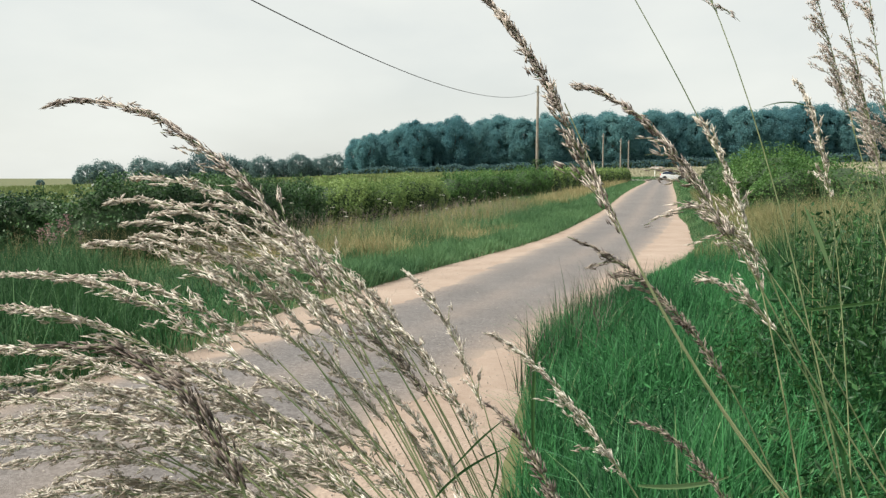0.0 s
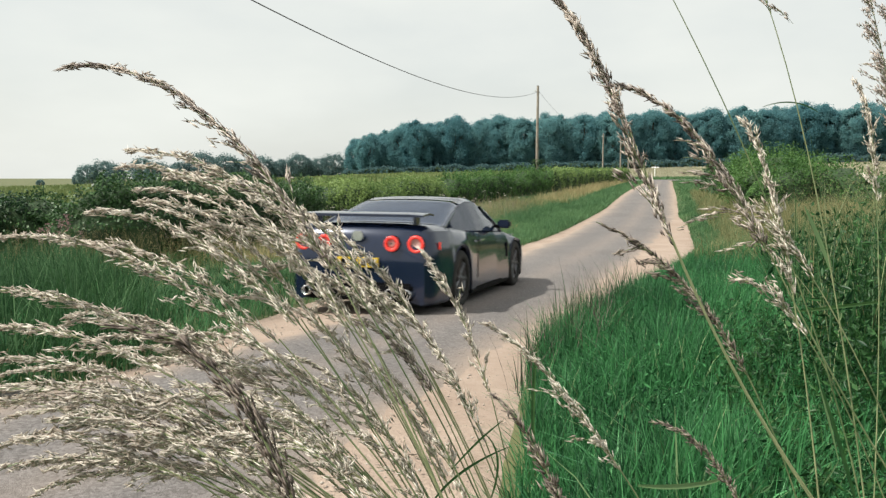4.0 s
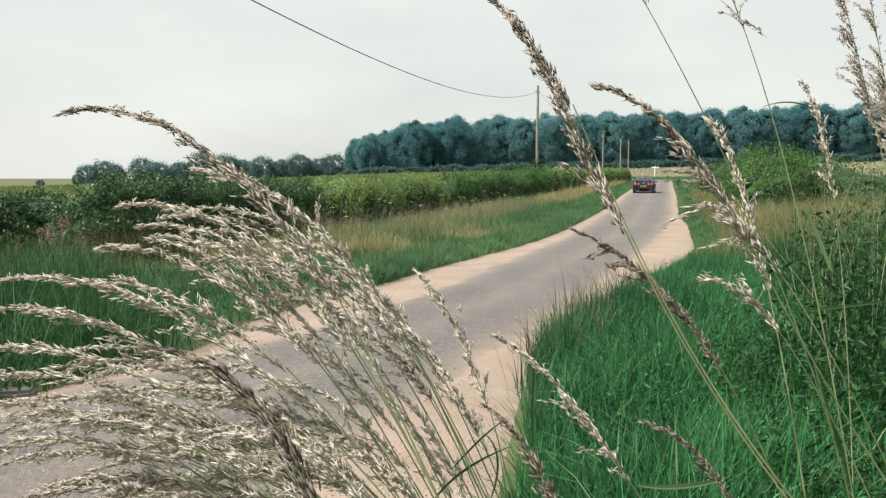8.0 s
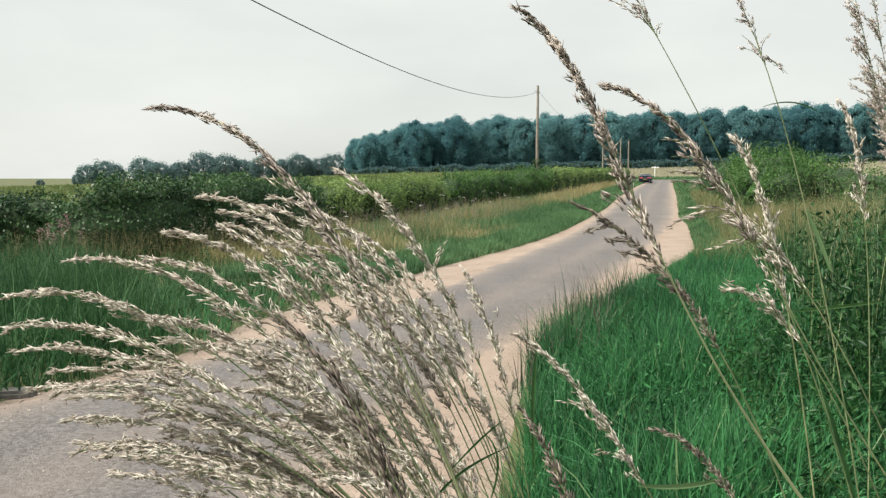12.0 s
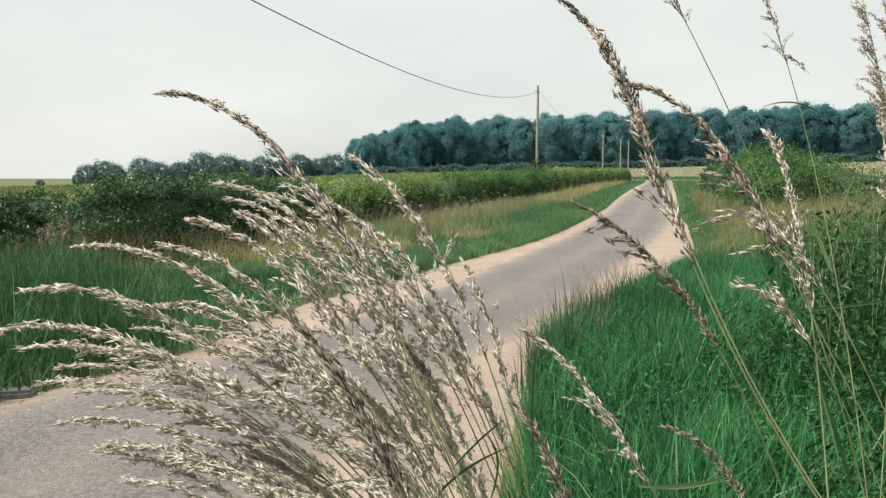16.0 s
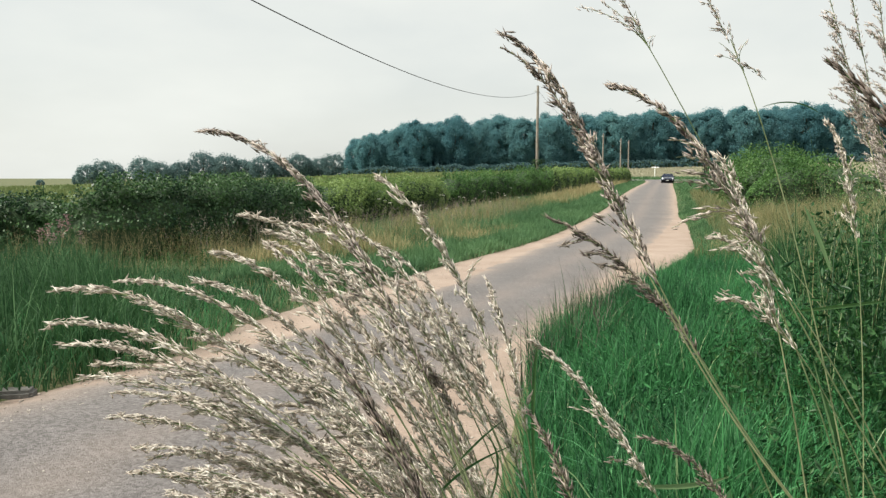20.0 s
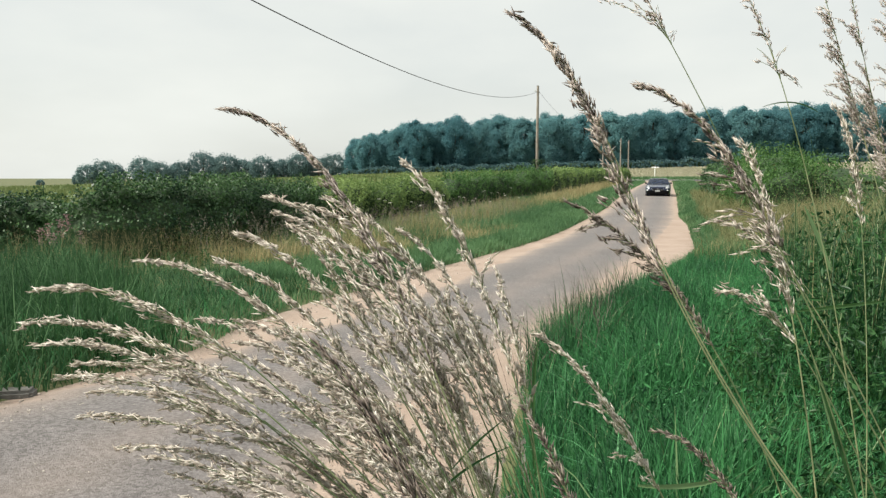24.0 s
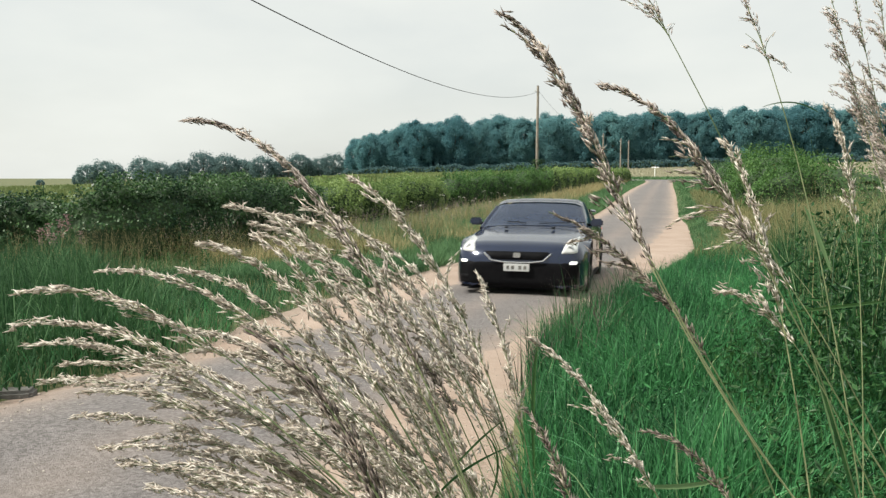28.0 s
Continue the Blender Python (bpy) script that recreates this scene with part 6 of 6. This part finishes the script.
SWAY["B"] += [(15, 0.028, 0.029), (15.5, 0.020, 0.026), (16, 0.049, 0.022), (16.5, 0.040, 0.015), (17, 0.002, 0.012), (17.5, 0.004, 0.001), (18, -0.013, -0.013), (18.5, -0.024, -0.015), (19, -0.039, -0.039), (19.5, -0.069, -0.041), (20, -0.029, -0.022), (20.5, -0.044, -0.017), (21, -0.002, 0.004), (21.5, -0.035, -0.024), (23.5, -0.024, 0.002), (24, -0.013, 0.004), (24.5, 0.016, 0.008), (25, 0.000, -0.000), (25.5, -0.017, -0.003), (26, -0.024, 0.010), (26.5, -0.029, 0.009), (27, -0.044, 0.007), (27.5, -0.033, 0.005), (28, -0.029, 0.004)]
SWAY["C"] = [(0, -0.103, 0.000), (1, -0.096, 0.000), (2, -0.081, 0.000), (3, -0.033, 0.000), (3.5, -0.044, 0.000), (5.5, -0.052, 0.000), (8, -0.074, 0.000), (9, -0.044, 0.000), (9.5, -0.055, 0.000), (10.5, -0.044, 0.000), (11, -0.070, 0.000), (12, -0.070, 0.000), (12.5, -0.074, 0.000), (14.5, -0.015, 0.000), (15, -0.022, 0.000), (15.5, -0.044, 0.000), (16, -0.015, 0.000), (16.5, 0.000, 0.000), (17, 0.052, 0.000)]
SWAY["C"] += [(17.5, 0.032, 0.000), (18, -0.046, 0.000), (18.5, -0.046, 0.000), (19, -0.064, 0.000), (19.5, -0.077, 0.000), (20, -0.053, 0.000), (20.5, -0.053, 0.000), (21, -0.028, 0.000), (21.5, -0.045, 0.000), (23.5, -0.050, 0.000), (24, -0.005, 0.000), (24.5, 0.016, 0.000), (25, 0.000, 0.000), (25.5, -0.075, 0.000), (26, -0.066, 0.000), (26.5, -0.084, 0.000), (27, -0.089, 0.000), (27.5, -0.067, 0.000), (28, -0.077, 0.000)]
SWAY["D"] = [(0, -0.066, 0.075), (1, -0.060, 0.075), (2, -0.025, 0.071), (3, 0.007, 0.069), (3.5, 0.002, 0.066), (5.5, -0.016, 0.060), (6, -0.015, 0.057), (7, -0.036, 0.053), (8, -0.038, 0.049), (9, -0.023, 0.043), (10, -0.012, 0.025), (11, 0.022, 0.018), (12, -0.016, 0.009), (12.5, -0.014, 0.009)]
SWAY["D"] += [(14.5, 0.008, 0.022), (15, 0.017, 0.027), (16, 0.013, 0.027), (17, 0.018, 0.009), (18, 0.023, 0.009), (19, -0.007, 0.003), (20, -0.031, -0.007), (21, -0.009, -0.009), (21.5, -0.005, -0.007), (23.5, -0.005, -0.001), (24, -0.003, -0.000), (25, 0.000, -0.000), (26, -0.005, 0.004), (27, -0.014, 0.004), (28, -0.004, 0.009)]
SWAY["E"] = [(0, -0.103, 0.082), (1, -0.071, 0.085), (2, -0.045, 0.069), (3, 0.008, 0.087), (3.5, -0.013, 0.087), (5.5, -0.046, 0.087), (6, -0.047, 0.087), (7, -0.056, 0.065), (8, -0.061, 0.065), (9, -0.049, 0.052), (10, -0.030, 0.038), (11, 0.018, 0.021), (12, -0.032, 0.021), (12.5, -0.026, 0.021)]
SWAY["E"] += [(14.5, 0.010, 0.025), (15, 0.017, 0.025), (16, -0.003, 0.025), (17, 0.015, 0.016), (18, 0.013, 0.018), (19, -0.017, 0.016), (20, -0.065, 0.009), (21, -0.020, -0.001), (21.5, -0.017, -0.000), (23.5, -0.014, 0.004), (24, -0.010, 0.005), (25, 0.000, -0.000), (26, -0.023, 0.016), (27, -0.010, 0.021), (28, -0.021, 0.023)]
SWAY["G"] = [(0, 0.007, -0.050), (0.5, 0.015, -0.044), (1, 0.021, -0.041), (2, 0.032, -0.032), (3, 0.059, -0.015), (3.5, 0.047, -0.029), (5.5, 0.020, -0.031), (6, 0.024, -0.031), (7, 0.011, -0.039), (8, 0.010, -0.037), (9, 0.011, -0.018), (10, -0.002, -0.010), (11, 0.001, 0.002), (12, 0.000, 0.000), (12.5, -0.002, 0.000), (14.5, -0.002, -0.002), (15, -0.002, -0.001)]
SWAY["G"] += [(16, 0.003, -0.001), (17, 0.008, 0.012), (18, 0.018, 0.013), (19, -0.010, -0.003), (20, -0.033, -0.021), (21, -0.004, -0.001), (23.5, -0.004, 0.000), (24, -0.004, 0.002), (25, 0.004, 0.004), (26, 0.000, -0.016), (27, -0.024, -0.021), (28, -0.018, -0.016)]
SWAY["T"] = [(0, 0.191, -0.044), (17.5, 0.191, -0.044), (18, 0.125, -0.044), (18.5, -0.022, -0.007), (19, -0.046, -0.014), (19.5, -0.005, -0.067)]
SWAY["T"] += [(20, 0.000, -0.000), (20.5, 0.021, -0.061), (21, 0.033, -0.014), (21.5, 0.103, -0.044), (22.5, 0.191, -0.044), (28, 0.191, -0.044)]
SWAY["P"] = [(0, -0.414, -0.018), (1, -0.421, -0.007), (2, -0.392, -0.004), (3.5, -0.333, 0.007), (5.5, -0.259, 0.022), (7, -0.307, -0.037), (8, -0.296, -0.029), (8.5, -0.222, 0.029), (9, -0.138, 0.081), (9.5, -0.075, 0.066), (10, -0.013, 0.059), (11, -0.046, 0.041), (12, -0.079, 0.029), (14.5, -0.090, 0.033), (16, -0.097, 0.037), (17, 0.028, 0.000), (18, -0.001, 0.007), (20, -0.031, 0.000), (25, -0.053, -0.004), (27, -0.068, 0.000), (28, -0.127, 0.007)]
SWAY["Q"] = [(0, -0.241, 0.092), (0.5, -0.243, 0.093), (1, -0.229, 0.087), (1.5, -0.211, 0.081), (2, -0.245, 0.094), (2.5, -0.209, 0.080), (3, -0.195, 0.074), (3.5, -0.222, 0.085), (5.5, -0.222, 0.085), (6, -0.204, 0.078), (6.5, -0.240, 0.092), (7, -0.215, 0.082), (7.5, -0.217, 0.083), (8, -0.220, 0.084), (8.5, -0.196, 0.075), (9, -0.119, 0.045), (9.5, -0.162, 0.062), (10, -0.106, 0.040), (10.5, -0.100, 0.038), (11, -0.100, 0.038), (11.5, -0.088, 0.034), (12, -0.096, 0.037), (12.5, -0.103, 0.039), (14.5, -0.046, 0.018)]
SWAY["Q"] += [(15, -0.075, 0.029), (15.5, -0.054, 0.021), (16, -0.075, 0.029), (16.5, -0.063, 0.024), (17, 0.047, 0.000), (17.5, 0.045, 0.000), (18, -0.001, 0.000), (18.5, 0.020, 0.000), (19, -0.019, 0.007), (19.5, 0.004, 0.000), (20, -0.030, 0.011), (20.5, 0.014, 0.000), (21, 0.017, 0.000), (21.5, 0.004, 0.000), (23.5, 0.002, 0.000), (24, 0.014, 0.000), (24.5, -0.026, 0.010), (25, 0.000, 0.000), (25.5, 0.041, 0.000), (26, 0.023, 0.000), (26.5, -0.017, 0.006), (27, -0.053, 0.020), (27.5, -0.042, 0.016), (28, -0.046, 0.018)]
SWAY["S"] = [(0, -0.022, 0.029), (1, -0.007, 0.029), (2, 0.018, 0.026), (3, 0.037, 0.022), (3.5, 0.044, 0.022), (5.5, 0.022, 0.022), (7, 0.015, 0.018), (8.5, 0.015, 0.018), (9, 0.018, 0.015), (10, 0.029, 0.011), (12, 0.022, 0.007), (14.5, 0.029, 0.007), (16, 0.037, 0.007), (17, 0.033, 0.004), (18, 0.037, 0.000), (19, 0.007, -0.004), (20, 0.000, -0.004), (21, 0.007, 0.000), (23.5, 0.000, 0.000), (25, 0.000, 0.000), (26, -0.004, 0.000), (27, -0.007, 0.000), (28, 0.000, 0.000)]
SWAY["F"] = [(0, -0.348, -0.024), (1, -0.331, -0.015), (2, -0.328, -0.018), (3, -0.339, -0.007), (3.5, -0.383, 0.022), (5.5, -0.314, -0.009), (7, -0.307, -0.004), (8, -0.295, -0.013), (8.5, -0.184, -0.006), (9, -0.243, 0.019), (9.5, -0.103, -0.004), (10, -0.070, 0.004), (12, -0.086, -0.013), (12.5, -0.086, -0.011), (14.5, -0.074, 0.000), (16, -0.075, 0.005), (16.5, -0.029, 0.006), (17, 0.039, 0.007), (17.5, 0.029, 0.006), (18, -0.044, -0.004), (19, -0.052, -0.015), (20, -0.035, -0.021), (21, -0.022, -0.011), (23.5, -0.015, -0.006), (24, -0.004, 0.000), (25, 0.000, 0.000), (26, -0.037, -0.015), (27, -0.068, -0.027), (28, -0.064, -0.022)]
SWAY["K"] = [(0, -0.219, -0.000), (0.5, -0.221, -0.003), (1, -0.208, -0.006), (1.5, -0.192, 0.007), (2, -0.223, -0.006), (2.5, -0.190, 0.016), (3, -0.177, 0.010), (3.5, -0.202, 0.029), (5.5, -0.202, 0.009), (6, -0.185, 0.017), (6.5, -0.218, -0.001), (7, -0.195, 0.007), (7.5, -0.197, 0.003), (8, -0.200, -0.005), (8.5, -0.178, -0.001), (9, -0.108, 0.025), (9.5, -0.147, -0.004), (10, -0.122, -0.004), (10.5, -0.118, -0.004), (11, -0.114, -0.004), (11.5, -0.110, -0.004), (12, -0.110, -0.004), (12.5, -0.110, -0.004), (14.5, -0.110, -0.004)]
SWAY["K"] += [(15, -0.110, -0.004), (15.5, -0.110, -0.004), (16, -0.107, -0.004), (16.5, -0.044, -0.004), (17, 0.011, -0.004), (17.5, -0.007, -0.004), (18, -0.044, -0.004), (18.5, -0.066, -0.004), (19, -0.066, -0.004), (19.5, -0.052, -0.004), (20, -0.044, -0.004), (20.5, -0.044, -0.004), (21, -0.052, -0.004), (21.5, -0.059, -0.004), (23.5, -0.074, -0.004), (24, -0.081, -0.004), (24.5, -0.052, -0.004), (25, 0.000, -0.004), (25.5, -0.052, -0.004), (26, -0.096, -0.004), (26.5, -0.096, -0.004), (27, -0.096, -0.004), (27.5, -0.096, -0.004), (28, -0.096, -0.004)]


def sway_at(name, t):
    r = np.array(SWAY[name])
    return np.interp(t, r[:, 0], r[:, 1]), np.interp(t, r[:, 0], r[:, 2])


def motions():
    # the dark car drives away up the lane, turns beyond the junction and comes back
    away = [
        (0.0, -14.2, -37.5, 16), (2.0, -7.3, -12.5, 16), (2.5, -4.9, -6.2, 16), (3.0, -3.3, -0.3, 14), (3.2, -2.72, 2.2, 13.2), (3.5, -1.83, 5.88, 13.5),
        (4.2, 0.5, 12.9, 20), (4.9, 3.2, 20.8, 19), (5.5, 5.55, 28.0, 15), (6.1, 8.65, 38.0, 15), (6.5, 10.4, 43.6, 17), (7.0, 12.9, 52.3, 17), (7.3, 14.4, 57.3, 17), (8.0, 18.2, 69.5, 17),
        (9.0, 22.6, 85.5, 17), (10.0, 26.3, 99.5, 17), (11.2, 30.0, 113.0, 17), (12.5, 31.9, 119.2, 18), (13.2, 36.5, 126.5, 35), (13.9, 42.5, 130.4, 75), (14.5, 50.0, 131.5, 88), (15.4, 60.0, 132.3, 125),
        (16.2, 61.0, 130.8, 200), (17.0, 57.0, 130.4, 262), (18.0, 48.5, 130.2, 262), (18.6, 43.6, 129.8, 235), (19.0, 38.2, 127.6, 200), (20.0, 34.3, 117.6, 197),
        (21.5, 29.6, 100.5, 197), (22.5, 24.6, 84.5, 197), (23.5, 19.5, 68.8, 197), (24.0, 17.6, 62.9, 197), (24.4, 16.0, 58.0, 197), (25.0, 13.7, 50.7, 197), (26.0, 9.7, 37.5, 197.5), (26.9, 5.93, 26.35, 198), (27.5, 3.5, 18.4, 196), (28.0, 1.62, 12.85, 194.7)]
    walk(sports_car, drive(away))
    roll(sports_car, away)
    turning = [(0.0, 39.2, 131.6, 108), (1.2, 40.2, 131.4, 98), (2.0, 41.6, 131.3, 92), (2.8, 43.6, 131.4, 90), (5.0, 56.0, 132.2, 88), (9.0, 96.0, 134.5, 87), (14.0, 150.0, 138, 86), (28.0, 170.0, 139.5, 86)]
    walk(pale_car, drive(turning))
    roll(pale_car, turning)
    times = [k * 0.5 for k in range(57)]
    for i, (ob, foot, tip, bend, root, bend2, pieces, name, gain, stem) in enumerate(STALKS):
        depth = float(tip[1])
        lag = 0.12 * math.sin(i * 2.7)
        share = 0.62 if name in ("D", "E") else 0.54 if root[0] < 0.15 else 0.85
        rest = stalk_line(tip, bend, root, bend2, 0, 0, stem, 0)
        mids = [m for _, m in pieces]
        p0, t0 = down_from_tip(rest, mids)
        rows, lean = [[] for _ in pieces], []
        for t in times:
            sx, sz = sway_at(name, t + lag)
            dx = gain * depth * sx + 0.0030 * math.sin(2.3 * t + i * 1.9) + 0.0015 * math.sin(5.1 * t + i)
            dz = gain * depth * sz
            if name in ("L", "K"):
                dz += min(0.75, max(0.0, 3.4 * (1.40 - tip[2]))) * min(0.0, dx + 0.09 * depth)
            p, d = down_from_tip(stalk_line(tip, bend, root, bend2, dx, dz, stem, share), mids)
            tilt = Matrix.Rotation(stem * dx / (root[2] - foot[2]), 4, "Y")
            base = Matrix.Translation(Vector(foot)) @ tilt
            lean.append((t, base))
            for k in range(len(pieces)):
                turn = math.atan2(d[k][0], d[k][2]) - math.atan2(t0[k][0], t0[k][2])
                rows[k].append((t, base.inverted() @ Matrix.Translation(Vector(p[k])) @ Matrix.Rotation(turn, 4, "Y")))
        walk(ob, lean)
        for (upper, _), r in zip(pieces, rows):
            walk(upper, r)


motions()
